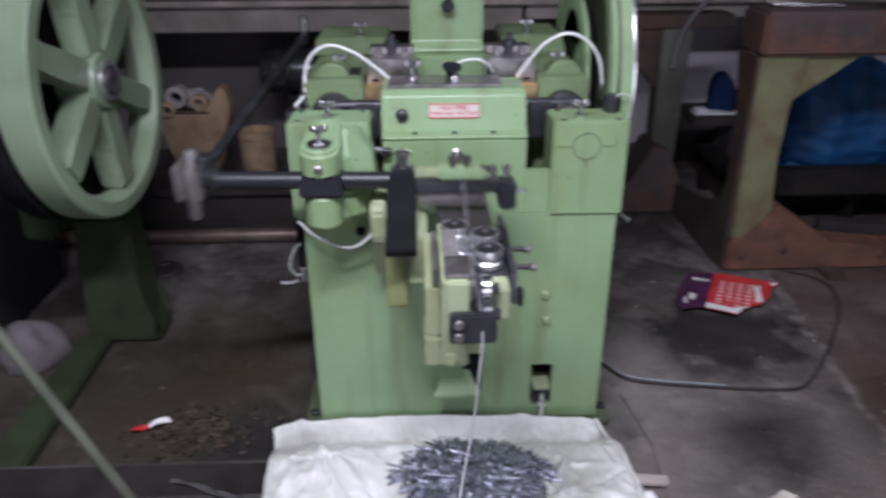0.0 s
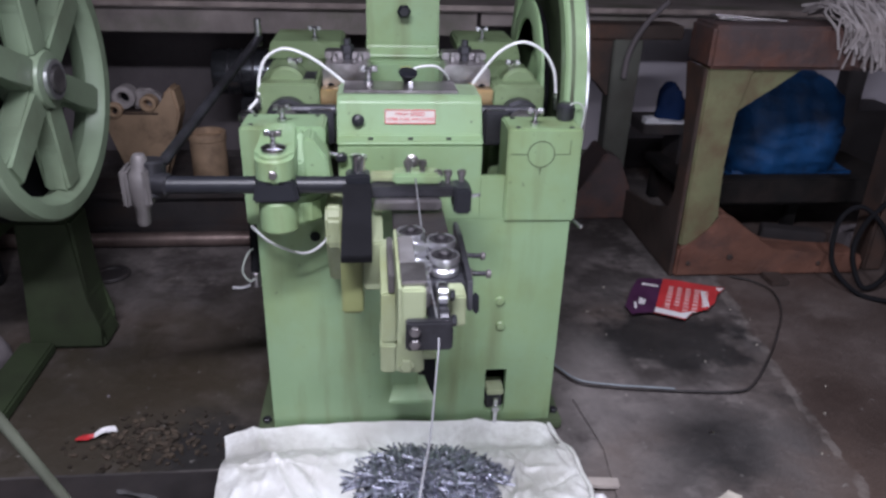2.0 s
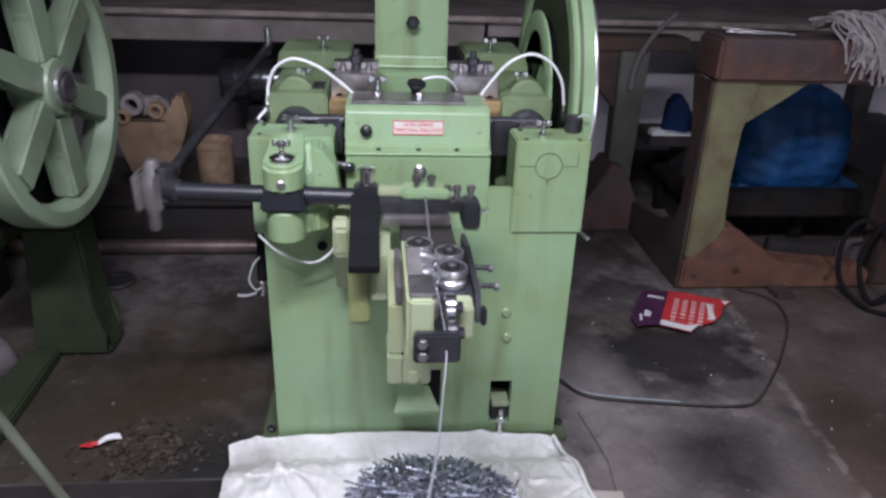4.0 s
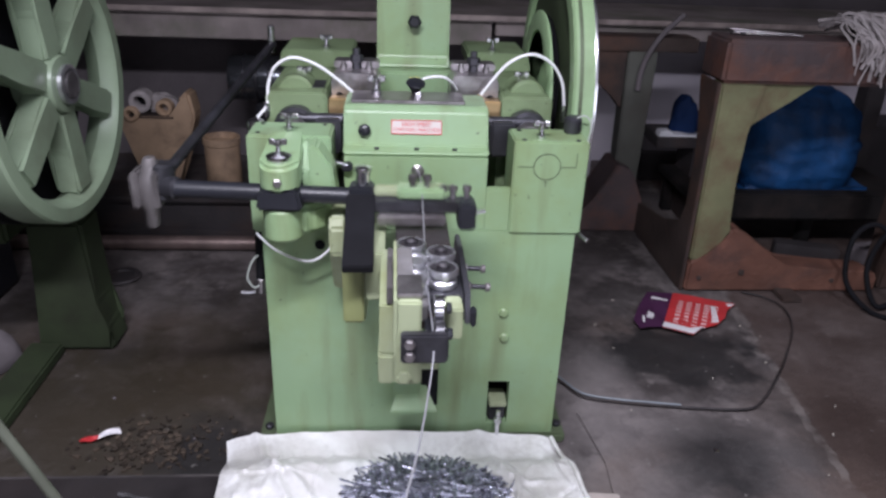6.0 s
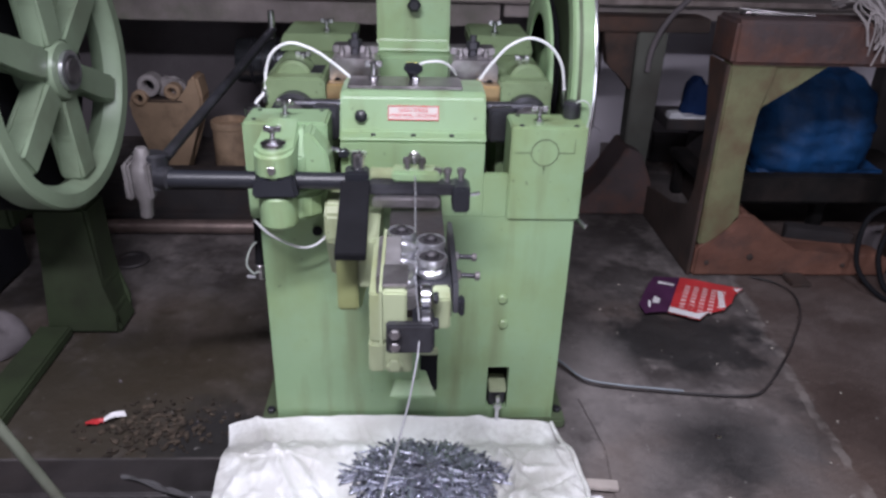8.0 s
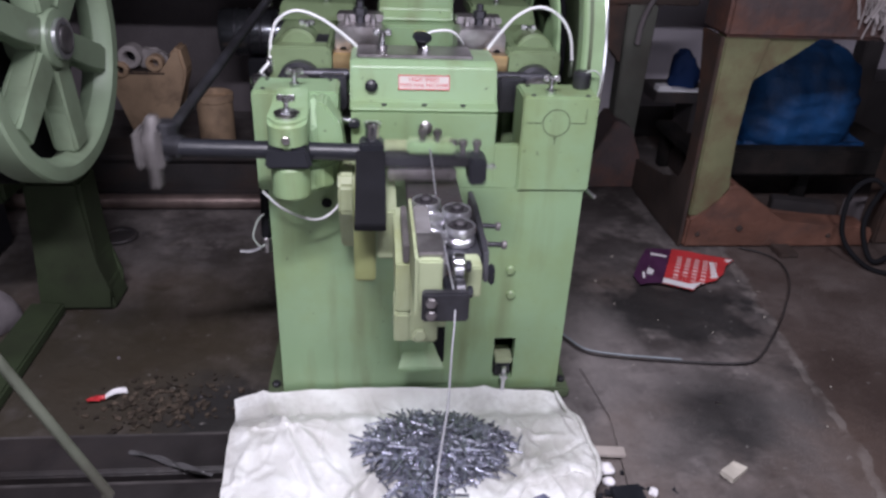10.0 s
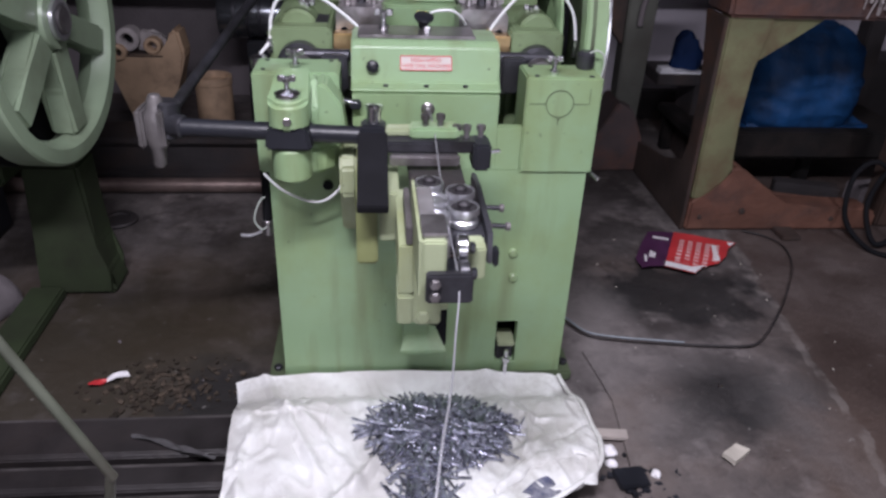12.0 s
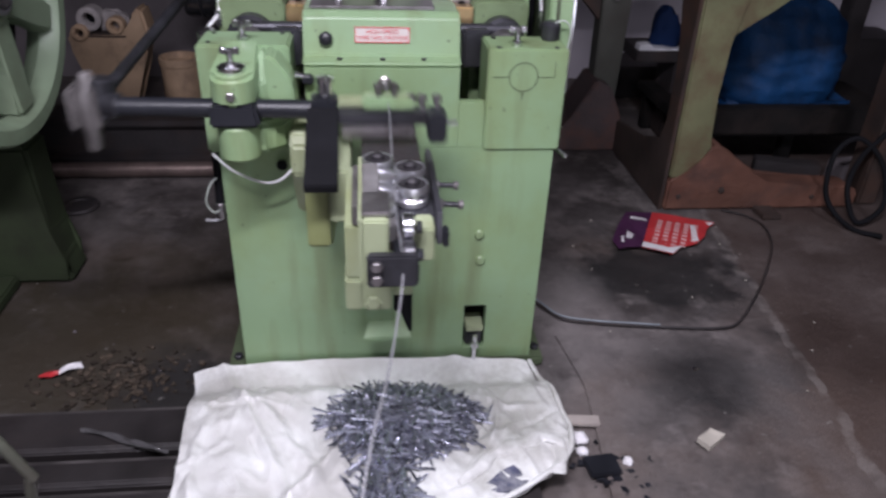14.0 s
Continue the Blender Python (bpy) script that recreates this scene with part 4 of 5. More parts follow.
    P("foot_bolt", turned([(0.006, 0), (0.006, 0.05), (0.012, 0.052), (0.012, 0.064), (0.006, 0.066), (0.006, 0.085)], (0.215, -0.020, 0.030), (0, 0, 1), 10), CHROME, smooth=True)
    for x in (-0.393, 0.388):
        P("anchor_bolt", bolt_head(bmesh.new(), x, 0.03, 0.03, 0.012, 0.012), DARKSTEEL)
    # conduit at the left foot
    P("conduit", hose([(-0.386, 0.045, 0.80), (-0.384, 0.045, 0.70), (-0.385, 0.045, 0.58), (-0.390, 0.045, 0.46)], 0.012), RUBBER, "black conduit down the side of the body", True)
    P("conduit_end", rod((-0.390, 0.045, 0.475), (-0.391, 0.045, 0.435), 0.014, 14), STEEL, smooth=True)
    P("oil_tube", hose([(-0.388, 0.025, 0.545), (-0.400, 0.018, 0.535), (-0.411, 0.015, 0.51), (-0.415, 0.015, 0.485), (-0.402, 0.018, 0.462), (-0.390, 0.028, 0.462)], 0.0024), CLEARTUBE, smooth=True)
    return T


MACHINE = nail_machine()
WHEEL = flywheel(MACHINE, 0.350, 0.408, 0.46, 0.86, 0.375, 5, GREEN_WHEEL)
WHEEL["label"] = "green spoked flywheel with a bright worn rim"
part("worn_rim", turned([(0.377, 0), (0.3775, 0.002), (0.3775, 0.006), (0.3765, 0.007), (0.3752, 0.007), (0.3752, 0)], (0.0205, 0, 0), (1, 0, 0), 72), CHROME, WHEEL, "bright worn rim edge", True)
part("belt_groove", turned([(0.376, 0), (0.3762, 0.001), (0.3762, 0.008), (0.376, 0.009), (0.3752, 0.009), (0.3752, 0)], (-0.016, 0, 0), (1, 0, 0), 72), GREEN_DULL, WHEEL)
b = rod((0.30, 0.46, 0.86), (0.42, 0.46, 0.86), 0.03, 24)
part("crankshaft", b, STEEL, MACHINE, smooth=True)
# grooved pulley beside the flywheel
b = bmesh.new()
turned([(0.163, 0.004), (0.166, 0), (0.213, 0), (0.217, 0.003), (0.217, 0.009), (0.206, 0.0095), (0.163, 0.0095), (0.163, 0.004)], (0.326, 0.46, 0.86), (1, 0, 0), 64, b)
part("pulley_ring", b, GREEN_WHEEL, MACHINE, "light green pulley face", smooth=True)
b = turned([(0.170, 0.0), (0.205, 0.0), (0.193, 0.004), (0.205, 0.008), (0.193, 0.012), (0.205, 0.016), (0.170, 0.016)], (0.3357, 0.46, 0.86), (1, 0, 0), 64)
part("pulley_groove", b, RUBBER, MACHINE, "dark belt grooves")


# rocker lever, swinging on the upright pin; its origin lies on the pin
def rocker():
    T = new("rocker_lever")
    T.parent = MACHINE
    T["label"] = "black steel rocker lever working the wire feed"
    T.location = (-0.299, -0.135, 0.758)
    P = lambda name, bm, mat, label="", smooth=False: part(name, bm, mat, T, label, smooth)
    b = rod((-0.225, 0.012, 0.006), (0.165, 0.0, 0.002), 0.0185, 18)
    P("lever_bar", b, BLACK, smooth=True)
    P("lever_sleeve", prism([(-0.048, -0.021), (0.048, -0.021), (0.040, 0.024), (-0.040, 0.024)], "y", -0.040, 0.034, 0.006), BLACK)
    b = rod((-0.285, 0.03, 0.010), (-0.215, 0.012, 0.006), 0.024, 18)
    P("lever_socket", b, DARKSTEEL, smooth=True)
    b = turned([(0.009, 0), (0.014, 0.006), (0.015, 0.04), (0.024, 0.055), (0.027, 0.085), (0.025, 0.115), (0.017, 0.125), (0.016, 0.145), (0.011, 0.155)], (-0.278, 0.02, -0.085), (0.06, 0.0, 1), 14)
    P("fork_cheek", box(-0.305, -0.290, -0.01, 0.05, -0.035, 0.045, 0.005), FORGED)
    P("fork_cheek", box(-0.263, -0.250, -0.01, 0.05, -0.035, 0.045, 0.005), FORGED)
    P("fork_pin", b, FORGED, "grey forged fork pin", True)
    P("lever_head", box(0.142, 0.192, -0.022, 0.024, -0.012, 0.030, 0.004), BLACK)
    P("head_bolt", turned([(0.013, 0), (0.015, 0.004), (0.015, 0.024), (0.018, 0.028), (0.018, 0.036), (0.011, 0.038)], (0.168, 0.0, 0.030), (0.05, 0.1, 1), 12), CHROME, "bright clamp bolt", True)
    return T


ROCKER = rocker()


def feed_slide():
    T = new("feed_slide")
    T.parent = MACHINE
    T["label"] = "dark steel feed slide with clamp screws"
    P = lambda name, bm, mat, label="", smooth=False: part(name, bm, mat, T, label, smooth)
    P("slide_bar", box(-0.108, 0.092, -0.180, -0.135, 0.742, 0.766, 0.004), DARKSTEEL)
    P("lower_bar", box(-0.10, 0.04, -0.200, -0.181, 0.722, 0.745, 0.004), STEEL)
    P("end_clamp", box(0.066, 0.102, -0.200, -0.135, 0.712, 0.768, 0.005), BLACK)
    P("gripper", box(-0.060, 0.040, -0.168, -0.118, 0.7665, 0.790, 0.005), GREEN)
    P("gripper_plate", box(-0.108, -0.045, -0.15, -0.115, 0.7665, 0.782, 0.004), GREEN_LIGHT)
    for x in (-0.028, 0.002, 0.036, 0.056, 0.085):
        P("clamp_screw", turned([(0.006, 0), (0.006, 0.014), (0.0095, 0.016), (0.0095, 0.026), (0.005, 0.028)], (x, -0.150, 0.766 if x > 0.03 else 0.788), (0, 0, 1), 10), STEEL, smooth=True)
    P("stop_screw", rod((0.1025, -0.165, 0.74), (0.125, -0.165, 0.744), 0.004, 8), CHROME, smooth=True)
    return T


SLIDE = feed_slide()


def connecting_rod():
    T = new("connecting_rod")
    T.parent = MACHINE
    T["label"] = "dark oily connecting rod"
    P = lambda name, bm, mat, label="", smooth=False: part(name, bm, mat, T, label, smooth)
    P("rod_shank", rod((-0.548, -0.085, 0.782), (-0.432, 0.70, 0.93), 0.012, 16), DARKSTEEL, smooth=True)
    P("rod_eye", rod((-0.556, -0.105, 0.735), (-0.552, -0.098, 0.812), 0.030, 18), DARKSTEEL, smooth=True)
    P("rod_cap", rod((-0.434, 0.69, 0.905), (-0.434, 0.69, 0.985), 0.010, 10), CHROME, smooth=True)
    return T


CONROD = connecting_rod()


def wire():
    b = hose([(-0.012, 0.0, 0.770), (-0.011, -0.16, 0.780), (-0.0115, -0.37, 0.752), (-0.0115, -0.56, 0.748), (-0.007, -0.66, 0.724), (-0.018, -0.74, 0.690), (-0.035, -0.86, 0.697), (-0.055, -0.96, 0.690), (-0.072, -1.06, 0.64), (-0.11, -1.28, 0.48), (-0.22, -1.6, 0.24), (-0.4, -2.2, 0.01)], 0.0014, 8, 10)
    ob = part("wire", b, WIREMAT, None, "", True)
    return tagged(ob, "bright drawn steel wire running into the straightener", "wire")


WIRE = wire()


# ---- sack and nails ----
def crease_lines():
    r = random.Random(21)
    out = []
    for _ in range(46):
        a = r.gauss(0.9, 0.5) if r.random() < 0.6 else r.uniform(0, math.pi)
        out.append((r.uniform(-0.48, 0.38), r.uniform(-0.72, -0.10), math.cos(a), math.sin(a), r.uniform(0.04, 0.16), r.uniform(0.006, 0.014), r.uniform(0.003, 0.009) * r.choice((1, 1, -0.7))))
    # the long folds that fan out from the nails to the near corner
    for x0, y0, x1, y1, w, k in ((-0.12, -0.33, -0.22, -0.48, 0.020, 0.013), (-0.26, -0.27, -0.16, -0.46, 0.022, 0.012), (-0.35, -0.12, -0.23, -0.33, 0.020, 0.012),
                                 (0.10, -0.36, 0.30, -0.28, 0.018, 0.010), (0.16, -0.16, 0.33, -0.24, 0.016, 0.009), (-0.42, -0.20, -0.44, -0.50, 0.014, 0.008)):
        ln = math.hypot(x1 - x0, y1 - y0) / 2
        out.append(((x0 + x1) / 2, (y0 + y1) / 2, (x1 - x0) / 2 / ln, (y1 - y0) / 2 / ln, ln * 1.15, w, k))
    return out


CREASES = crease_lines()


def creased(x, y):
    h = 0.0
    for cx, cy, ca, sa, ln, w, k in CREASES:
        u, v = (x - cx) * ca + (y - cy) * sa, -(x - cx) * sa + (y - cy) * ca
        if abs(u) < ln:
            v += 0.012 * math.sin(u * 22 + cx * 9)
            if abs(v) < w:
                h += k * (1 - abs(v) / w) * (1 - (u / ln) ** 2)
    return h


def sack_height(x, y):
    bil = lambda k, q: abs(noise.noise((x * k + q, y * k * 0.8 + 0.4 * k * x, q)))
    crumple = 0.026 - 0.026 * bil(3.2, 1.7) - 0.016 * bil(6.5, 5.1) - 0.012 * bil(12.0, 3.3) - 0.009 * bil(27.0, 8.8) + creased(x, y)
    fold = 0.010 * max(0.0, 1 - abs(x + 0.34 + 0.45 * (y + 0.2)) / 0.02) + 0.004 * max(0.0, 1 - abs(y + 0.125 - 0.12 * x) / 0.03) * (x < 0.0)
    fold += 0.016 * max(0.0, 1 - abs(x + 0.24 - 0.75 * (y + 0.5)) / 0.03) * (y < -0.36) + 0.010 * max(0.0, 1 - abs(x - 0.25 + 0.3 * (y + 0.3)) / 0.035)
    lift = 0.022 * max(0.0, 1 - (-y - 0.03) / 0.10) ** 2
    ramp = min(1.0, max(0.0, (-y - 0.08) / 0.09))
    k = min(1.0, max(0.0, (-y - 0.075) / 0.07))
    low = 0.008 + 0.041 * k * k * (3 - 2 * k)
    crumple *= min(1.0, 0.25 + max(0.0, -y - 0.03) / 0.12)
    return max(low, 0.014 + 0.036 * ramp * ramp * (3 - 2 * ramp) + crumple + fold + lift)


def sack_right(v):
    return 0.366 + 0.034 * math.sin(min(1.0, v / 0.37) * math.pi / 2) - 2.2 * max(0, v - 0.44) ** 1.6


def sack():
    b = bmesh.new()
    nx, ny = 210, 170
    grid = []
    for j in range(ny + 1):
        v = j / ny
        row = []
        for i in range(nx + 1):
            u = i / nx
            y = -0.030 - 0.72 * v
            left = -0.497 + 0.035 * v + 0.012 * min(1.0, v / 0.16) + 0.003 * math.sin(17 * v)
            right = sack_right(v)
            x = left + (right - left) * u
            y += 0.018 * math.sin(2.6 * u + 0.4) * (1 - v) + 0.003 * noise.noise((x * 9, 0, 1))
            z = sack_height(x, y)
            e = min(u, 1 - u, 1 - v) * 12
            if e < 1:
                k = min(1.0, max(0.0, (-y - 0.075) / 0.07))
                z = max(z - (1 - e) ** 2 * 0.014, 0.006 + 0.040 * k * k * (3 - 2 * k))
            row.append(b.verts.new((x, y, z)))
        grid.append(row)
    for j in range(ny):
        for i in range(nx):
            b.faces.new((grid[j][i], grid[j][i + 1], grid[j + 1][i + 1], grid[j + 1][i]))
    r = bmesh.ops.extrude_face_region(b, geom=b.faces[:])
    bmesh.ops.translate(b, vec=(0, 0, -0.003), verts=[v for v in r["geom"] if isinstance(v, bmesh.types.BMVert)])
    ob = part("sack", b, SACK, None, smooth=True)
    tagged(ob, "white woven plastic sack spread flat under the nail machine", "sack")
    # rolled hem and turned-up corner
    part("hem", hose([(sack_right(k / 10) - 0.004, -0.030 - 0.072 * k, sack_height(sack_right(k / 10) - 0.01, -0.03 - 0.072 * k) - 0.005) for k in range(8)], 0.006), SACK, ob, smooth=True)
    b = hose([(0.12, -0.455, 0.064), (0.165, -0.420, 0.072), (0.22, -0.378, 0.076), (0.291, -0.346, 0.078), (0.345, -0.350, 0.076), (0.364, -0.375, 0.070), (0.335, -0.44, 0.058)], 0.015, 14, 10)
    for v in b.verts:
        v.co += Vector((0.016 * noise.noise(v.co * 22), 0.018 * noise.noise(v.co * 26 + Vector((4, 0, 0))), 0.008 * noise.noise(v.co * 40)))
        v.co.z = 0.062 + 0.55 * (v.co.z - 0.062)
    part("turned_edge", b, SACK, ob, smooth=True)
    # print and the shadow beneath the curled edge, drawn as one patch
    part("fold_patch", prism([(0.16, -0.475), (0.215, -0.425), (0.28, -0.392), (0.31, -0.405), (0.29, -0.445), (0.235, -0.485)], "z", 0.058, 0.064, 0.002), FOLD_PRINT, ob, "blue and white print darkened for the shade inside the fold")
    return ob


sack()


def nail_pile():
    rng = random.Random(4)
    verts, faces = [], []

    def nail(p, d, ln, r=0.0026):
        d = d.normalized()
        s = d.orthogonal().normalized()
        u = d.cross(s)
        base = len(verts)
        for h, rr in ((0, r * 1.9), (0.0016, r * 1.9), (0.0016, r), (ln - 0.006, r)):
            for k in range(6):
                a = k * math.pi / 3
                verts.append(p + d * h + rr * (math.cos(a) * s + math.sin(a) * u))
        verts.append(p + d * ln)
        for q in range(3):
            for k in range(6):
                j = (k + 1) % 6
                faces.append((base + q * 6 + k, base + q * 6 + j, base + q * 6 + 6 + j, base + q * 6 + 6 + k))
        faces.append(tuple(base + k for k in range(6)))
        for k in range(6):
            faces.append((base + 18 + k, base + 18 + (k + 1) % 6, base + 24))

    for i in range(960):
        if i < 780:
            a, q = rng.uniform(0, 2 * math.pi), rng.random() ** 0.62
            q *= 1 + 0.22 * noise.noise((1.6 * math.cos(a), 1.6 * math.sin(a), 2.2)) + (0.25 if rng.random() < 0.04 else 0)
            x, y = 0.022 + 0.165 * q * math.cos(a), -0.262 + 0.112 * q * math.sin(a)
            top = 0.042 * max(0, 1 - q ** 1.7)
        else:
            x, y = rng.gauss(-0.020, 0.036), rng.uniform(-0.62, -0.35)
            top = 0.016 * max(0.0, 1 - abs(x + 0.02) / 0.09)
        ang = math.atan2(1.25 * (y + 0.24), x - 0.02) + rng.gauss(0, 1.15) if i < 780 else rng.gauss(1.6, 0.7)
        d = Vector((math.cos(ang), math.sin(ang), rng.uniform(-0.10, 0.10)))
        ln = rng.uniform(0.072, 0.077)
        z = sack_height(x, y) + 0.004 + top * (1 - 0.55 * rng.random() ** 2)
        c = Vector((x, y, z + abs(d.z) * 0.02))
        nail(c - d.normalized() * ln / 2, d, ln)
    me = bpy.data.meshes.new("nail_pile")
    me.from_pydata([tuple(v) for v in verts], [], faces)
    me.materials.append(NAILMAT)
    core = new("nail_pile", me)
    tagged(core, "heap of loose bright steel nails on the sack", "nails", kind="stuff")
    return core


nail_pile()

# ---- rails and litter in front ----
OILRAIL = surface("oily_rail", (0.030, 0.026, 0.027), 0.42, 0.2, vary=0.4, scale=6, dirt=(0.05, 0.04, 0.038), dirt_amount=0.6, dirt_scale=5, bump=0.15)
BAREDGE = surface("worn_edge", (0.10, 0.09, 0.09), 0.45, 0.5, vary=0.5, scale=9)


def rail(y0, y1, z1, x0, x1):
    b = prism([(y0, 0), (y0, z1 - 0.008), (y0 + 0.008, z1), (y1 - 0.008, z1), (y1, z1 - 0.008), (y1, 0)], "x", x0, x1, 0.003)
    ob = tagged(part("steel_rail", b, OILRAIL), "dark oily steel rail lying on the floor", "rail", "rails under the sack")
    part("worn_edge", box(x0 + 0.01, x1 - 0.01, y1 - 0.012, y1 - 0.004, z1 - 0.004, z1 + 0.0015, 0.001), BAREDGE, ob, "bright worn edge")
    return ob


rail(-0.285, -0.155, 0.040, -2.6, 0.30)
rail(-0.380, -0.305, 0.034, -2.6, 0.34)
rail(-0.540, -0.400, 0.036, -2.6, 0.30)


def scrap(name, label, category, outline, z, thick, material, bend=0.0, parent=None):
    b = prism(outline, "z", z, z + thick, 0)
    bmesh.ops.subdivide_edges(b, edges=b.edges[:], cuts=3, use_grid_fill=True)
    for v in b.verts:
        v.co.z += bend * (0.5 + noise.noise(v.co * 14)) + bend * 0.6 * abs(noise.noise(v.co * 5))
    ob = part(name, b, material, parent)
    return tagged(ob, label, category) if parent is None else ob


def strip(name, label, category, points, width, material, parent=None):
    """A twisted, crumpled ribbon of thin film lying along points."""
    pts = smooth_path(points, 8)
    b = bmesh.new()
    rows = []
    for i, p in enumerate(pts):
        d = (pts[min(i + 1, len(pts) - 1)] - pts[max(i - 1, 0)]).normalized()
        n = Vector((-d.y, d.x, 0)).normalized()
        k = width * (0.6 + 0.6 * abs(noise.noise(p * 9)))
        rows.append([b.verts.new(p + n * k * (q - 1.5) / 3 + Vector((0, 0, abs(0.022 * noise.noise(p * 14 + Vector((q, 0, 0))))))) for q in range(4)])
    for a, c in zip(rows, rows[1:]):
        for q in range(3):
            b.faces.new((a[q], a[q + 1], c[q + 1], c[q]))
    r = bmesh.ops.extrude_face_region(b, geom=b.faces[:])
    bmesh.ops.translate(b, vec=(0, 0, 0.0012), verts=[v for v in r["geom"] if isinstance(v, bmesh.types.BMVert)])
    ob = part(name, b, material, parent)
    return tagged(ob, label, category) if parent is None else ob


strip("plastic_scrap", "crumpled clear plastic strip on the steel rails", "plastic scrap", [(-0.70, -0.226, 0.043), (-0.65, -0.245, 0.044), (-0.59, -0.272, 0.043), (-0.54, -0.295, 0.042), (-0.495, -0.308, 0.042)], 0.020, POLY)
w = strip("wrapper", "torn red and white wrapper on the dirty floor", "wrapper", [(-0.845, 0.022, 0.003), (-0.82, 0.035, 0.008), (-0.795, 0.052, 0.004)], 0.034, WHITE)
strip("red_end", "", "", [(-0.885, 0.008, 0.003), (-0.865, 0.016, 0.006), (-0.842, 0.025, 0.004)], 0.032, RED, w)
scrap("paper_scrap", "small folded buff paper scrap on the floor", "paper", [(0.704, -0.324), (0.755, -0.285), (0.782, -0.308), (0.725, -0.351)], 0.003, 0.012, BUFF, 0.012)
tagged(part("wood_offcut", box(0.41, 0.495, -0.250, -0.218, 0.005, 0.016, 0.002, turn=Matrix.Rotation(-0.1, 4, "Z")), WOOD), "pale wooden offcut lying on the floor", "wood offcut")


def lump(name, label, category, at, r, material, seed, squash=0.7, detail=3):
    b = bmesh.new()
    bmesh.ops.create_icosphere(b, subdivisions=detail, radius=r)
    for v in b.verts:
        n = noise.noise(v.co / r * 0.9 + Vector((seed, 0, 0))) * 0.45 + noise.noise(v.co / r * 2.3 + Vector((0, seed, 0))) * 0.2
        v.co *= 1 + n
        v.co.z = max(v.co.z * squash, -r * 0.5)
    low = min(v.co.z for v in b.verts)
    bmesh.ops.translate(b, vec=Vector(at) - Vector((0, 0, low)), verts=b.verts)
    return tagged(part(name, b, material, smooth=True), label, category)


lump("plastic_lump", "white plastic lump beside the sack", "plastic lump", (0.432, -0.288, 0.0), 0.019, WHITE, 3)
lump("plastic_lump", "white plastic lump beside the sack", "plastic lump", (0.428, -0.326, 0.0), 0.013, WHITE, 8)
lump("plastic_lump", "small white plastic lump on the floor", "plastic lump", (0.525, -0.365, 0.0), 0.012, WHITE, 5)
tagged(part("box_scrap", box(0.425, 0.50, -0.405, -0.345, 0.001, 0.014, 0.003, turn=Matrix.Rotation(0.1, 4, "Z")), BLACK), "flat black plastic box scrap beside the sack", "scrap")


def chips(name, label, n, cx, cy, sx, sy, size, material, seed):
    r = random.Random(seed)
    b = bmesh.new()
    for _ in range(n):
        x, y, s = r.gauss(cx, sx), r.gauss(cy, sy), size * r.uniform(0.3, 1.4)
        a = r.uniform(0, 6.28)
        pts = [(x + s * math.cos(a + k * 1.57 + r.uniform(-0.4, 0.4)) * r.uniform(0.5, 1.2), y + s * math.sin(a + k * 1.57) * r.uniform(0.5, 1.1)) for k in range(4)]
        h = s * r.uniform(0.1, 0.35)
        lo = [b.verts.new((*p, -0.002)) for p in pts]
        hi = [b.verts.new((*p, h + s * r.uniform(0, 0.3))) for p in pts]
        b.faces.new(hi)
        for k in range(4):
            b.faces.new((lo[k], lo[(k + 1) % 4], hi[(k + 1) % 4], hi[k]))
    return tagged(part(name, b, material), label, "debris", kind="stuff")


DIRT = surface("swarf_dirt", (0.054, 0.040, 0.029), 0.7, vary=0.4, scale=20, bump=0.3, island=0.6)
chips("floor_debris", "rusty brown swarf and dirt swept on the floor", 380, -0.70, 0.0, 0.085, 0.055, 0.0075, DIRT, 1)
chips("paper_chips", "small pale chips scattered on the dirty floor", 5, -0.66, 0.05, 0.12, 0.07, 0.004, WALL, 2)
chips("black_scraps", "black plastic crumbs beside the sack", 90, 0.50, -0.39, 0.05, 0.05, 0.010, BLACK, 3)
chips("pale_chips", "tiny pale metal chips on the concrete floor", 20, 0.92, 0.20, 0.32, 0.36, 0.0045, BUFF, 5)
chips("metal_chips", "small bright offcuts lying on the floor", 4, 0.80, -0.06, 0.018, 0.018, 0.010, CHROME, 6)


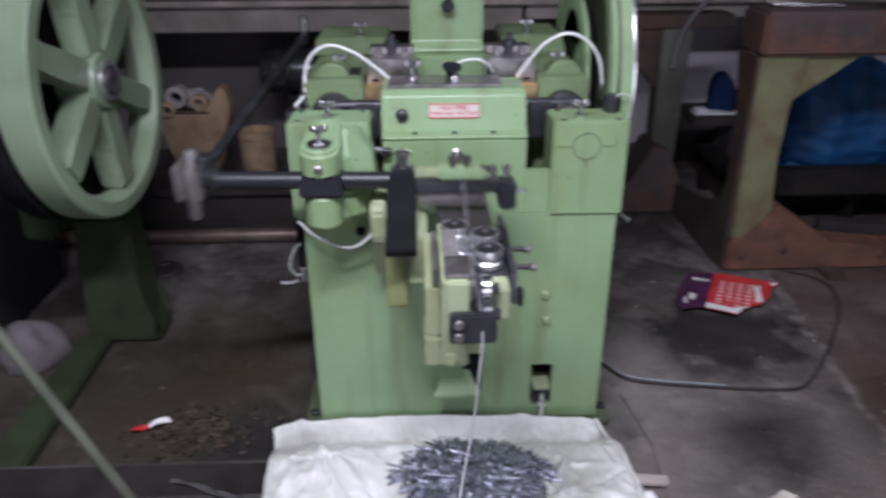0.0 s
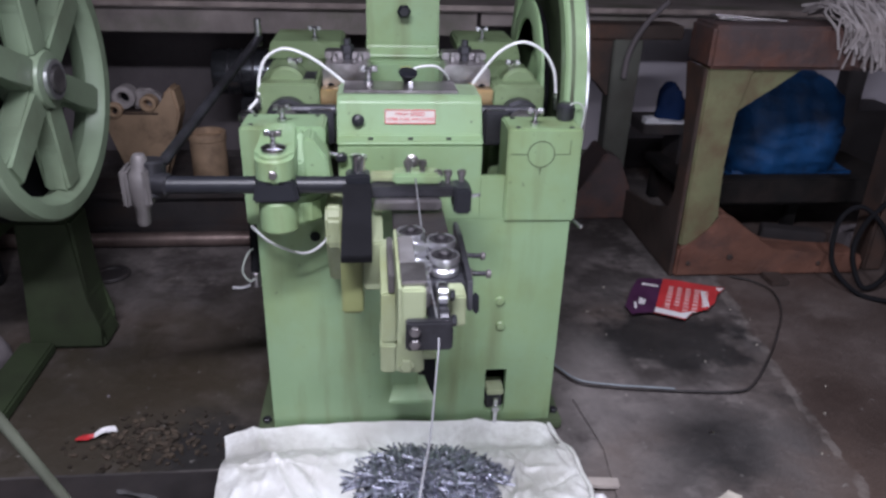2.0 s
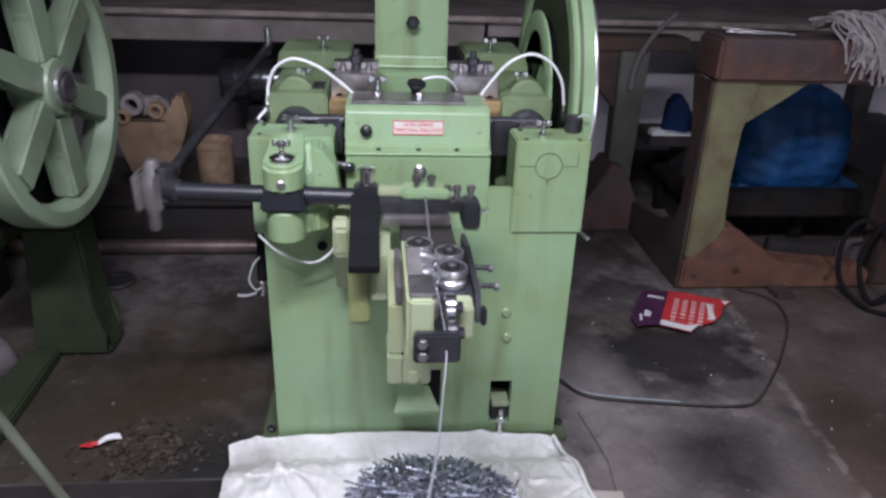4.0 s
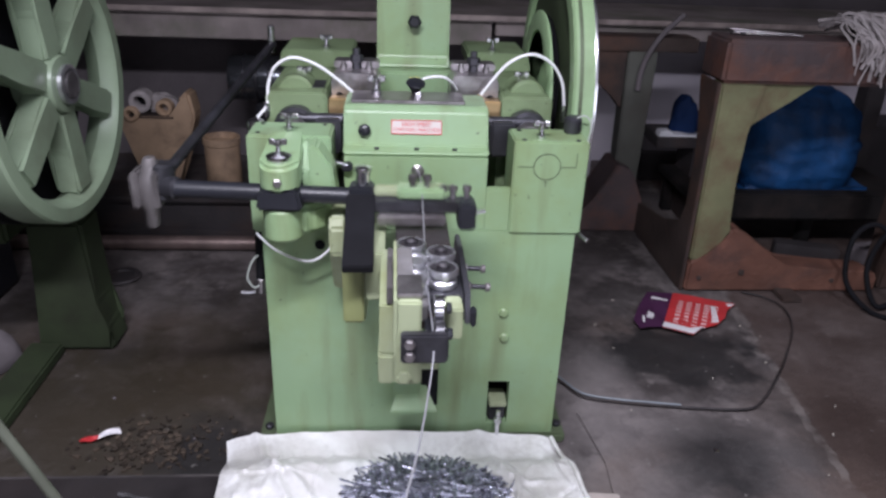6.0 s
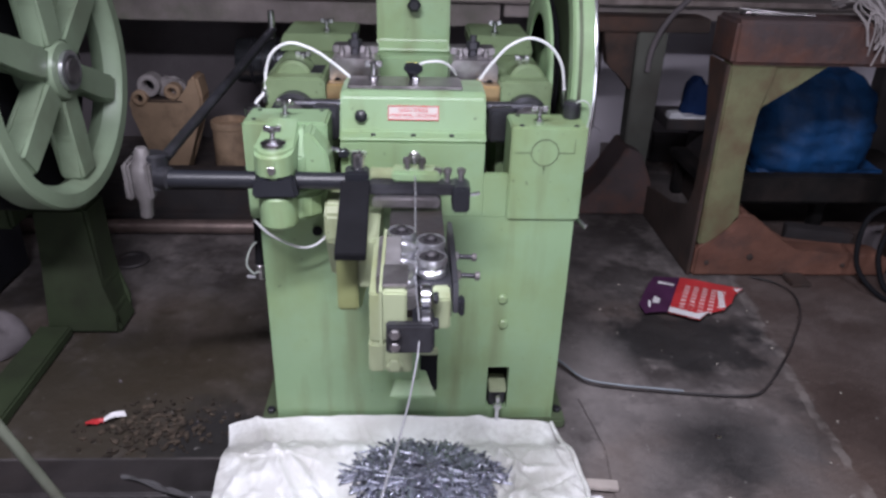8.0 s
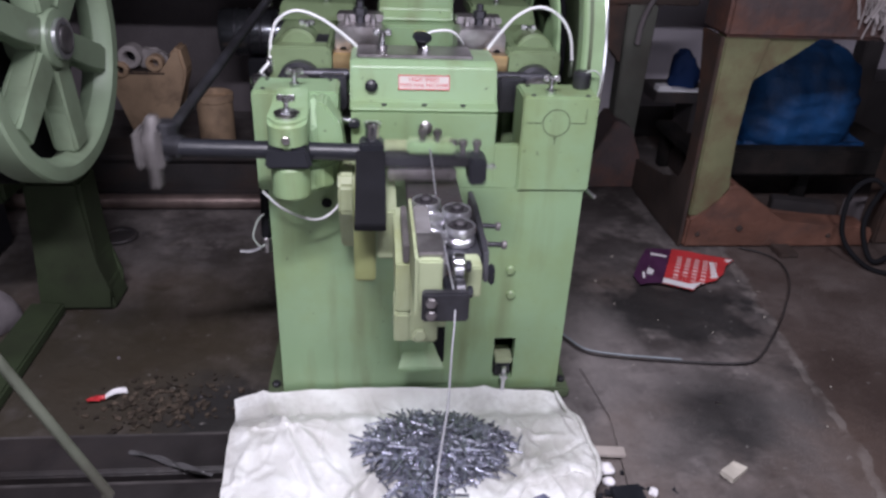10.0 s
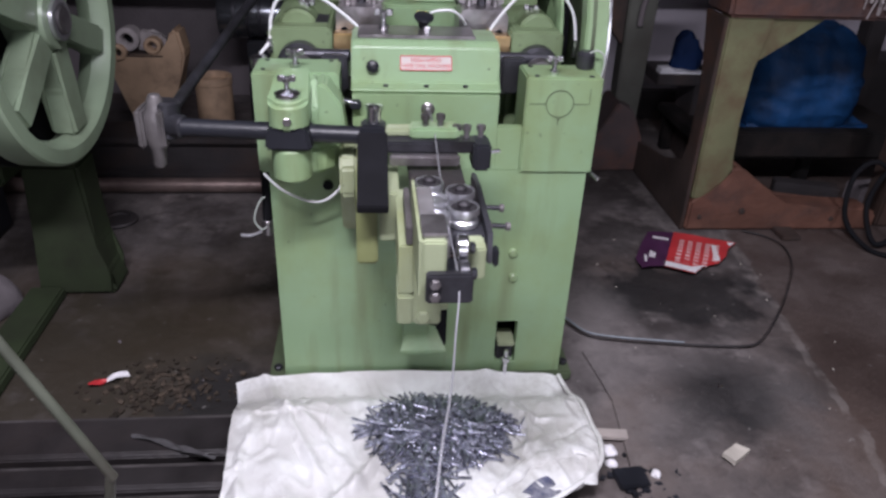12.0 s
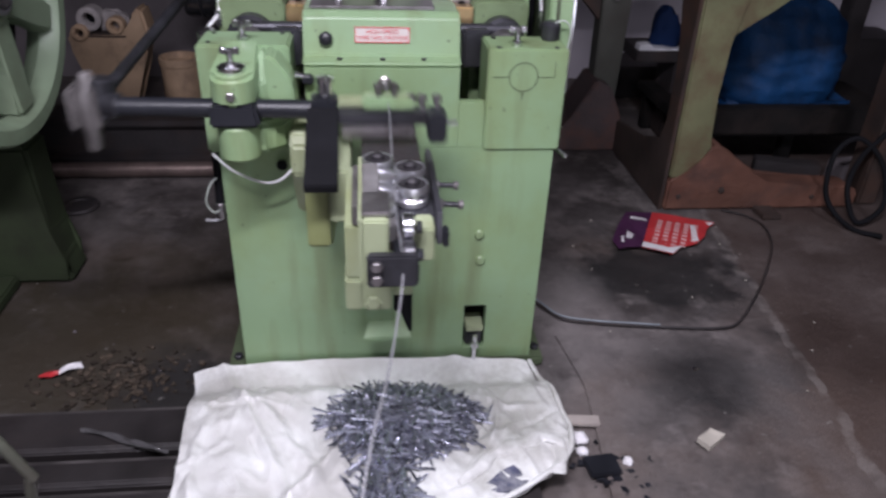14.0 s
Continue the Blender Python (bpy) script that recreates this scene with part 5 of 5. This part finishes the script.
# ---- calendar sheet ----
def calendar_sheet():
    T = thing("calendar_sheet", "torn red and purple printed calendar sheet on the floor", "calendar")
    zf = lambda x, y: 0.012 + 0.016 * abs(noise.noise((x * 5, y * 5, 2.0)))

    def sheet(name, outline, mat, dz):
        b = prism(outline, "z", 0, 0.0012, 0)
        bmesh.ops.triangulate(b, faces=b.faces[:])
        bmesh.ops.subdivide_edges(b, edges=b.edges[:], cuts=3, use_grid_fill=True)
        for v in b.verts:
            v.co.z += zf(v.co.x, v.co.y) + dz
        return part(name, b, mat, T)
    sheet("red_page", [(0.88, 0.572), (1.013, 0.836), (1.221, 0.747), (1.17, 0.70), (1.135, 0.64), (1.086, 0.592), (1.03, 0.578), (0.975, 0.526)], RED, 0.0)
    sheet("purple_page", [(0.796, 0.634), (0.85, 0.74), (0.905, 0.825), (1.012, 0.838), (0.881, 0.574), (0.83, 0.578), (0.802, 0.573)], PURPLE, 0.0008)
    sheet("white_margin", [(0.88, 0.572), (0.897, 0.605), (0.975, 0.565), (1.03, 0.578), (0.975, 0.526)], WHITE, 0.0035)
    sheet("white_band", [(1.115, 0.725), (1.130, 0.718), (1.098, 0.605), (1.075, 0.608)], WHITE, 0.0025)
    sheet("white_corner", [(1.182, 0.742), (1.214, 0.742), (1.185, 0.718)], WHITE, 0.0025)
    sheet("white_mark", [(0.822, 0.612), (0.835, 0.655), (0.842, 0.65), (0.830, 0.608)], WHITE, 0.0035)
    sheet("white_mark", [(0.845, 0.640), (0.868, 0.690), (0.884, 0.668), (0.866, 0.632)], WHITE, 0.0035)
    sheet("white_mark", [(0.905, 0.775), (0.912, 0.790), (0.968, 0.770), (0.962, 0.757)], WHITE, 0.0035)
    ux, uy = Vector((0.208, -0.089)).normalized(), Vector((0.133, 0.264)).normalized()
    for r in range(8):
        for c in range(5):
            if c > 3 and r < 2:
                continue
            p = Vector((0.932, 0.612)) + uy * (0.024 * r) + ux * (0.031 * c)
            q = [p, p + ux * 0.018, p + ux * 0.018 + uy * 0.009, p + uy * 0.009]
            sheet("print_bar", [tuple(k) for k in q], PINKPRINT, 0.0025)
    return T


calendar_sheet()

# ---- cables on the floor ----
cab = part("floor_cable", hose([(0.345, 0.36, 0.05), (0.448, 0.272, 0.010), (0.507, 0.192, 0.006), (0.605, 0.164, 0.005), (0.722, 0.146, 0.005), (0.838, 0.131, 0.005), (0.975, 0.123, 0.005), (1.044, 0.157, 0.005), (1.149, 0.275, 0.005), (1.249, 0.407, 0.005), (1.367, 0.593, 0.005), (1.406, 0.735, 0.005), (1.372, 0.815, 0.005), (1.30, 0.862, 0.006)], 0.0036), IRON, smooth=True)
tagged(cab, "black cable looped over the concrete floor", "cable")
cab = part("floor_cable", hose([(0.345, 0.38, 0.04), (0.448, 0.285, 0.014), (0.507, 0.204, 0.009), (0.605, 0.173, 0.008), (0.70, 0.157, 0.008), (0.79, 0.144, 0.007)], 0.0032), HOSEGREY, smooth=True)
tagged(cab, "short blue-grey hose running off the machine to the floor", "hose")
cab = part("hose_coil", hose([(1.80, 0.62, 0.012), (1.72, 0.70, 0.012), (1.68, 0.82, 0.08), (1.72, 0.90, 0.22), (1.80, 0.90, 0.28), (1.88, 0.84, 0.20), (1.86, 0.74, 0.08), (1.76, 0.72, 0.02), (1.74, 0.80, 0.12), (1.80, 0.86, 0.22), (1.9, 0.9, 0.3)], 0.010), RUBBER, smooth=True)
tagged(cab, "black hose coil leaning on the rusty frame", "hose")

# ---- unpainted machine frame with the tarpaulin behind it ----
def rusty_frame():
    T = thing("machine_frame", "rusty cast machine frame with old green paint on its leg", "machine frame")
    P = lambda name, bm, mat, label="": part(name, bm, mat, T, label)
    P("leg", prism([(1.078, 0.13), (1.070, 0.81), (1.236, 0.81), (1.207, 0.655), (1.192, 0.631), (1.194, 0.45), (1.203, 0.312), (1.235, 0.13)], "y", 0.885, 0.97, 0.006), PRIMER, "leg with flaking yellow-green paint")
    P("leg_side", prism([(0.884, 0.0), (0.884, 0.81), (1.05, 0.81), (0.985, 0.62), (0.962, 0.52), (0.962, 0.33), (0.99, 0.25), (1.175, 0.185), (1.46, 0.145), (1.62, 0.10), (1.62, 0.0)], "x", 1.055, 1.0685, 0.003), RUST_DARK)
    P("head", box(1.062, 1.97, 0.872, 1.07, 0.8105, 0.958, 0.012, 3), RUST, "rusty flat top of the casting")
    P("web", prism([(1.2365, 0.81), (1.425, 0.81), (1.33, 0.742), (1.210, 0.656)], "y", 0.90, 0.96, 0.003), PRIMER)
    P("foot", prism([(1.071, 0.0), (1.074, 0.125), (1.14, 0.150), (1.19, 0.200), (1.215, 0.265), (1.25, 0.262), (1.32, 0.200), (1.40, 0.152), (1.455, 0.108), (1.60, 0.10), (1.81, 0.092), (1.85, 0.07), (1.85, 0.0)], "y", 0.875, 0.985, 0.010, segments=3), RUST_ORANGE, "rusty spreading foot")
    P("tie_bar", box(1.20, 2.32, 1.20, 1.285, 0.175, 0.285, 0.008), SOOTIRON)
    P("far_leg", box(1.88, 1.96, 0.90, 1.02, 0.0, 0.8095, 0.008), RUST_DARK)
    P("foot_bolt", bolt_head(bmesh.new(), 1.285, 0.874, 0.085, 0.013, 0.006, (0, -1, 0)), RUST_DARK)
    for x, z in ((1.66, 0.052), (1.12, 0.06)):
        P("foot_bolt", bolt_head(bmesh.new(), x, 0.874, z, 0.010, 0.005, (0, -1, 0)), RUST_DARK)
    return T


rusty_frame()


def rods_bundle():
    T = thing("spanner_bundle", "bright thin steel spanners lying on the rusty frame", "spanners")
    for i, (x0, x1, y0, y1, z) in enumerate(((1.13, 1.36, 1.06, 0.96, 0.971), (1.12, 1.34, 1.00, 0.985, 0.964), (1.14, 1.35, 1.03, 1.0, 0.964), (1.15, 1.37, 0.97, 0.975, 0.964), (1.16, 1.36, 0.99, 1.02, 0.964))):
        b = rod((x0, y0, z), (x1, y1, 0.964), 0.0032, 8)
        turned([(0.006, 0), (0.010, 0.003), (0.006, 0.006)], (x0, y0, z - 0.003), (0, 0, 1), 12, b)
        part("spanner", b, STEEL, T, smooth=True)


rods_bundle()


def rag():
    r = random.Random(9)
    b = bmesh.new()
    for k in range(120):
        x, z = 1.47 + 0.24 * r.random(), 0.972 + 0.035 * r.random()
        end = 0.94 - 0.13 * r.random() ** 0.8
        dx = r.uniform(0.0, 0.20)
        j = lambda: r.uniform(-0.030, 0.030)
        hose([(x, 1.05 + j(), z), (x + 0.3 * dx + j(), 0.98 + j(), z + 0.02 + abs(j())), (x + 0.6 * dx + j(), 0.91 + j() * 0.5, z + 0.012), (x + 0.8 * dx + j(), 0.85 + j() * 0.4, 0.955), (x + dx + j(), 0.846 + j() * 0.5, end)], r.uniform(0.003, 0.007), 5, 4, b)
    tagged(part("cotton_waste", b, RAGMAT, smooth=True), "tangled grey cotton waste draped over the rusty frame", "cotton waste", kind="stuff")


rag()
tagged(part("packing_plate", box(1.43, 1.505, 0.785, 0.873, 0.0, 0.018, 0.003), RUST_DARK), "rusty packing plate at the foot of the frame", "steel plate")
tagged(part("metal_offcut", hose([(-0.622, 0.842, 0.008), (-0.590, 0.838, 0.008), (-0.560, 0.858, 0.008), (-0.530, 0.890, 0.014)], 0.006, 8, 6), BRIGHTSHEET, smooth=True), "bright curled metal offcut on the floor", "offcut")
tagged(part("iron_block", box(1.57, 1.83, 1.115, 1.185, 0.0, 0.085, 0.005, turn=Matrix.Rotation(-0.30, 4, "Z")), IRON), "dark iron bar lying behind the frame's foot", "iron bar")
tagged(part("stone_block", box(1.885, 2.01, 1.06, 1.16, 0.0, 0.095, 0.006, turn=Matrix.Rotation(0.15, 4, "Z")), WALL), "grey block on the floor behind the frame", "block")


def tarpaulin():
    b = bmesh.new()
    bmesh.ops.create_uvsphere(b, u_segments=72, v_segments=48, radius=1)
    for v in b.verts:
        x, y, z = v.co
        p = 4.5
        k = (abs(x) ** p + abs(y) ** p + abs(z) ** p) ** (-1 / p)
        x, y, z = x * k, y * k, z * k
        n = 0.07 * noise.noise((x * 2, y * 2, z * 2)) + 0.035 * noise.noise((x * 7, y * 7, z * 7)) + 0.02 * noise.noise((x * 16, y * 16, z * 16))
        n += 0.020 * math.sin(z * 21 + 1.5 * x + 2 * noise.noise((x * 2, y * 2, z))) * (1 - 0.6 * abs(z)) + 0.012 * math.sin(x * 17 + 2 * noise.noise((x, y, z * 3)))
        s = (1 + n) * (1 - 0.20 * max(0, z) + 0.28 * max(0, -z - 0.72))
        v.co = Vector((1.725 + 0.268 * x * s, 1.53 + 0.22 * y * s, 0.455 + 0.232 * z * (1 + 0.6 * n) - 0.05 * max(0, x - 0.55) * max(0, z)))
    ob = tagged(part("tarpaulin", b, BLUE, smooth=True), "crumpled blue tarpaulin bundle on a low dark stand", "tarpaulin")
    b = box(1.47, 2.06, 1.34, 1.70, 0.2255, 0.272, 0.018, 3)
    bmesh.ops.subdivide_edges(b, edges=[e for e in b.edges if e.calc_length() > 0.1], cuts=12, use_grid_fill=True)
    for v in b.verts:
        if v.co.z > 0.23:
            v.co += Vector((0.02 * noise.noise(v.co * 9), 0.018 * noise.noise(v.co * 11 + Vector((3, 0, 0))), 0.012 * noise.noise(v.co * 14)))
    part("loose_hem", b, BLUE, ob, "loose hem of the tarpaulin", True)
    return ob


tarpaulin()
stand = thing("low_stand", "low dark iron stand under the tarpaulin", "stand")
part("stand_top", box(1.25, 2.3, 1.32, 1.80, 0.185, 0.225, 0.006), SOOTIRON, stand)
part("front_rail", box(1.25, 2.3, 1.30, 1.3195, 0.13, 0.228, 0.004), SOOTIRON, stand)
for x in (1.28, 1.77, 2.24):
    for y in (1.33, 1.74):
        part("leg", box(x, x + 0.05, y, y + 0.05, 0.0, 0.1845, 0.004), SOOTIRON, stand)
lump("blue_bag", "dark blue plastic bag behind the rusty frame", "bag", (1.29, 1.70, 0.4215), 0.072, NAVY, 2, 1.75)
tagged(part("side_shelf", box(1.14, 1.42, 1.58, 1.82, 0.370, 0.421, 0.005), IRON), "dark iron shelf bracket behind the frame", "shelf")
part("shelf_leg", box(1.33, 1.41, 1.60, 1.80, 0.0, 0.3695, 0.005), IRON, bpy.data.objects["side_shelf"])


# ---- second frame further back ----
def far_frame():
    T = thing("far_machine_frame", "dark grey machine frame with a rusty foot", "machine frame")
    P = lambda name, bm, mat, label="": part(name, bm, mat, T, label)
    P("upright", prism([(0.955, 0.14), (0.945, 0.80), (1.075, 0.80), (1.06, 0.14)], "y", 1.56, 1.66, 0.006), surface("grey_green_casting", (0.085, 0.088, 0.075), 0.6, vary=0.3, scale=4, dirt=(0.05, 0.035, 0.03), dirt_amount=0.7), "grey-green upright")
    P("brace", prism([(0.80, 0.80), (0.944, 0.80), (0.944, 0.55), (0.90, 0.60), (0.83, 0.66)], "y", 1.57, 1.65, 0.005), RUST_DARK)
    P("foot", prism([(0.72, 0.0), (0.75, 0.06), (0.85, 0.15), (0.94, 0.32), (1.01, 0.29), (1.073, 0.15), (1.085, 0.0)], "y", 1.47, 1.69, 0.008), RUST, "rusty brown foot")
    P("top_rail", box(0.60, 1.25, 1.56, 1.72, 0.8005, 0.86, 0.006), RUST_DARK)
    return T


far_frame()
tagged(part("air_hose", hose([(1.16, 1.56, 0.96), (1.08, 1.552, 0.88), (1.03, 1.548, 0.80), (1.005, 1.546, 0.72), (1.0, 1.546, 0.64)], 0.012), WALL, smooth=True), "grey rubber air hose hung on the far frame", "hose")
tagged(part("paper_bag", prism([(0.835, 0.0), (0.80, 0.27), (0.88, 0.30), (0.925, 0.27), (0.93, 0.0)], "y", 1.86, 1.92, 0.008), PALE), "pale printed carton standing behind the flywheel", "carton")


# ---- long bench along the back ----
def back_bench():
    T = thing("back_bench", "long dark steel bench along the back", "bench")
    P = lambda name, bm, mat, label="": part(name, bm, mat, T, label)
    P("bench_top", box(-3.2, 3.4, 1.95, 2.75, 0.855, 0.885, 0.006), BEAMPAINT, "worn purple-grey bench top")
    P("worn_nosing", box(-3.19, 3.39, 1.944, 1.9495, 0.862, 0.8858, 0.002), NOSING, "pale worn front edge of the bench")
    P("apron", box(-3.2, 0.40, 1.985, 2.04, 0.742, 0.8545, 0.004), BEAMPAINT)
    P("apron", box(0.42, 3.4, 1.985, 2.04, 0.79, 0.8545, 0.004), BEAMPAINT)
    for x in (-2.4, -0.5, 0.7, 2.45):
        P("bench_leg", box(x - 0.05, x + 0.05, 2.05, 2.15, 0.0, 0.8545, 0.006), IRON)
    P("back_panel", box(-3.2, 1.05, 2.55, 2.58, 0.0, 0.8545, 0.0), WALL)
    P("back_panel", box(1.06, 3.4, 2.55, 2.58, 0.0, 0.8545, 0.0), PALE, "pale sheet behind the bench")
    return T


back_bench()
strip_bm = prism([(1.145, 0.4215), (1.15, 0.446), (1.195, 0.450), (1.215, 0.432), (1.38, 0.428), (1.38, 0.4215)], "y", 1.585, 1.64, 0.001)
tagged(part("metal_strip", strip_bm, BRIGHTSHEET), "bright bent metal strip lying on the dark shelf", "metal strip")
# added dark box, blacks out the lower part of the pale sheet
tagged(part("dark_box", box(1.80, 2.9, 2.2, 2.5, 0.0, 0.33, 0.01), IRON), "plain dark box added under the bench", "bin")
tagged(part("steel_billet", box(1.30, 1.79, 2.2, 2.5, 0.0, 0.1695, 0.01), IRON), "dark steel stock under the bench", "steel stock")

# long steel beam and pipe on the floor at the back
tagged(part("floor_beam", prism([(1.36, 0.0), (1.36, 0.03), (1.40, 0.04), (1.40, 0.15), (1.36, 0.16), (1.36, 0.185), (1.56, 0.185), (1.56, 0.0)], "x", -3.0, 0.62, 0.004), IRON), "dark steel beam lying along the floor", "steel beam")
tagged(part("floor_pipe", rod((-3.0, 1.235, 0.030), (0.55, 1.235, 0.030), 0.030, 20), PIPE, smooth=True), "worn reddish steel pipe lying on the floor", "pipe")
tagged(part("drain_cover", turned([(0.06, 0), (0.07, 0.004), (0.065, 0.012), (0.045, 0.012), (0.042, 0.004), (0.0, 0.003)], (-1.095, 0.975, 0.0), (0, 0, 1), 24), IRON, smooth=True), "dark round iron ring on the floor", "iron ring")


# ---- clutter under the bench ----
def bearing_clamp():
    T = thing("beige_casting", "tall beige casting with a pale bearing clamp on top", "casting")
    b = prism([(-1.235, 0.0), (-1.245, 0.08), (-1.335, 0.33), (-1.35, 0.395), (-1.325, 0.41), (-1.21, 0.385), (-1.11, 0.385), (-1.065, 0.44), (-1.055, 0.505), (-1.015, 0.515), (-0.995, 0.40), (-1.035, 0.27), (-1.10, 0.12), (-1.12, 0.0)], "y", 1.85, 1.99, 0.014, segments=3)
    part("casting_body", b, BEIGE, T)
    for cx, cz, ro, ri, y in ((-1.245, 0.462, 0.052, 0.026, 1.90), (-1.135, 0.438, 0.038, 0.019, 1.885), (-1.285, 0.41, 0.036, 0.016, 1.87)):
        b = bmesh.new()
        seg = 28
        prof = [(ro - 0.006, -0.04), (ro, -0.034), (ro, 0.04), (ri, 0.04), (ri, -0.034), (ri + 0.005, -0.04)]
        rings = [[b.verts.new((cx + r * math.cos(2 * math.pi * i / seg), y + h, cz + r * math.sin(2 * math.pi * i / seg))) for r, h in prof] for i in range(seg)]
        for i in range(seg):
            p, q = rings[i], rings[(i + 1) % seg]
            for k in range(6):
                b.faces.new((p[k], q[k], q[(k + 1) % 6], p[(k + 1) % 6]))
        part("bearing_ring", b, RAGMAT if cx < -1.2 and ro > 0.04 else BEIGE, T, "pale worn bearing ring", True)
        part("bore", rod((cx, y + 0.02, cz), (cx, y + 0.038, cz), ri + 0.001, 20), RUBBER, T)
    part("clamp_arm", prism([(-1.225, 0.405), (-1.20, 0.50), (-1.15, 0.478), (-1.09, 0.475), (-1.08, 0.405)], "y", 1.90, 1.96, 0.012, segments=3), RAGMAT, T)
    part("saddle", box(-1.325, -1.085, 1.845, 1.97, 0.383, 0.405, 0.008), RUST_DARK, T)


bearing_clamp()
tagged(part("paint_can", turned([(0.080, 0), (0.083, 0.005), (0.083, 0.27), (0.088, 0.275), (0.088, 0.305), (0.083, 0.308), (0.076, 0.306), (0.072, 0.28), (0.0, 0.28)], (-0.885, 1.86, 0.0), (0, 0, 1), 32), BEIGE, smooth=True), "dented beige paint can under the bench", "paint can")
tagged(part("rag_can", turned([(0.10, 0), (0.105, 0.005), (0.105, 0.25), (0.09, 0.26), (0.0, 0.25)], (-0.62, 1.9, 0.0), (0, 0, 1), 28), BLACK, smooth=True), "black drum under the bench", "drum")


def motor():
    T = thing("electric_motor", "dark electric motor with bright bands on a stand", "motor")
    part("motor_stand", box(-0.75, -0.42, 2.06, 2.2, 0.0, 0.42, 0.01), BLACK, T)
    b = turned([(0.05, 0), (0.105, 0.01), (0.11, 0.03), (0.11, 0.40), (0.10, 0.43), (0.05, 0.44)], (-0.88, 2.12, 0.535), (1, 0, 0), 40)
    part("motor_shell", b, surface("glossy_black", (0.16, 0.17, 0.19), 0.22, 0.85, vary=0.2, scale=10), T, smooth=True)
    for x in (-0.80, -0.74, -0.68, -0.62, -0.56):
        part("cooling_rib", turned([(0.1105, 0), (0.114, 0.003), (0.114, 0.012), (0.1105, 0.015)], (x, 2.12, 0.535), (1, 0, 0), 40), DARKSTEEL, T, smooth=True)
    part("drive_shaft", rod((-0.44, 2.12, 0.535), (-0.36, 2.12, 0.535), 0.02), STEEL, T, smooth=True)


motor()


# ---- neighbouring machine ----
def neighbour():
    T = thing("neighbour_machine", "green nail machine standing beside the first, its flywheel at rest", "nail machine")
    P = lambda name, bm, mat, label="", smooth=False: part(name, bm, mat, T, label, smooth)
    w = flywheel(T, -1.015, -0.925, 0.40, 0.862, 0.368, 6, GREEN_OLD, 0.052, radians(-23), 0.38, radians(-3))
    w["label"] = "large green flywheel with six spokes"
    part("hub_ring", turned([(0.050, 0), (0.052, 0.002), (0.052, 0.012), (0.046, 0.014), (0.040, 0.014), (0.038, 0.004)], (0.0452, 0, 0), (1, 0, 0), 36), ROLLERSTEEL, w, "bright machined hub face", True)
    part("shaft_end", turned([(0.0345, 0), (0.0345, 0.016), (0.031, 0.019)], (0.0452, 0, 0), (1, 0, 0), 28), STEEL, w, smooth=True)
    P("belt_wheel", turned([(0.27, 0), (0.362, 0.004), (0.367, 0.012), (0.367, 0.06), (0.352, 0.065), (0.27, 0.066)], (-1.105, 0.392, 0.862), (1, 0, 0), 64), RUBBER, "black belt wheel", True)
    P("crankshaft", rod((-1.47, 0.40, 0.862), (-0.99, 0.40, 0.862), 0.04, 24), DARKSTEEL, smooth=True)
    # post, pedestal and plinth: shade under the wheel is put into their green
    P("bearing_post", box(-1.20, -1.112, 0.30, 0.62, 0.4405, 0.90, 0.01), SHADED_GREEN)
    P("pedestal", prism([(-1.20, 0.0), (-1.158, 0.05), (-1.145, 0.44), (-0.985, 0.44), (-0.98, 0.17), (-0.968, 0.07), (-0.945, 0.0)], "y", 0.46, 0.60, 0.012), SHADED_GREEN, "green pedestal darkened for the shade it stands in")
    P("plinth", prism([(-1.20, -0.62), (-1.085, -0.62), (-1.098, 0.455), (-1.20, 0.455)], "z", 0.0, 0.035, 0.006), SHADED_GREEN)
    # body in plain black stands in for the darkness behind the pedestal
    P("body", box(-2.10, -1.46, 0.05, 0.95, 0.0, 0.84, 0.01), BLACK)
    return T


neighbour()
# pale bag given the wall's dark grey in place of shade
lump("scrap_bag", "white plastic bag slumped beside the neighbouring machine, greyed for shade", "bag", (-1.30, 0.36, 0.0), 0.085, WALL, 6, 1.0)
b = rod((-0.668, -0.76, 0.86), (-0.508, -0.76, 0.462), 0.0075, 10)
rod((-0.512, -0.76, 0.468), (-0.60, -0.76, 0.0), 0.0075, 10, b)
tagged(part("wire_stand", b, STANDPAINT, smooth=True), "thin dull green tubular wire stand on the floor", "stand")


# ---- movement ----
PERIOD = 0.14


def motions():
    times = [k / 30 for k in range(0, 421)]
    swing = lambda t: math.cos(2 * math.pi * (t - 0.10) / PERIOD)
    walk(ROCKER, [(t, pose(-0.299, -0.135, 0.758, 0, 0, -3.4 * swing(t))) for t in times])
    walk(SLIDE, [(t, pose(0, 0.002 - 0.020 * swing(t), 0)) for t in times])
    walk(CONROD, [(t, pose(0, 0.014 * swing(t), 0)) for t in times])
    hold = Matrix.Translation((-0.007, -0.66, 0.724))
    walk(WIRE, [(t, hold @ Matrix.Rotation(radians(0.35 * swing(t + 0.05)), 4, "Z") @ hold.inverted()) for t in times])
    walk(WHEEL, [(t, pose(0.379, 0.46, 0.86, 360 * t / PERIOD, 0, 0)) for t in times])


motions()
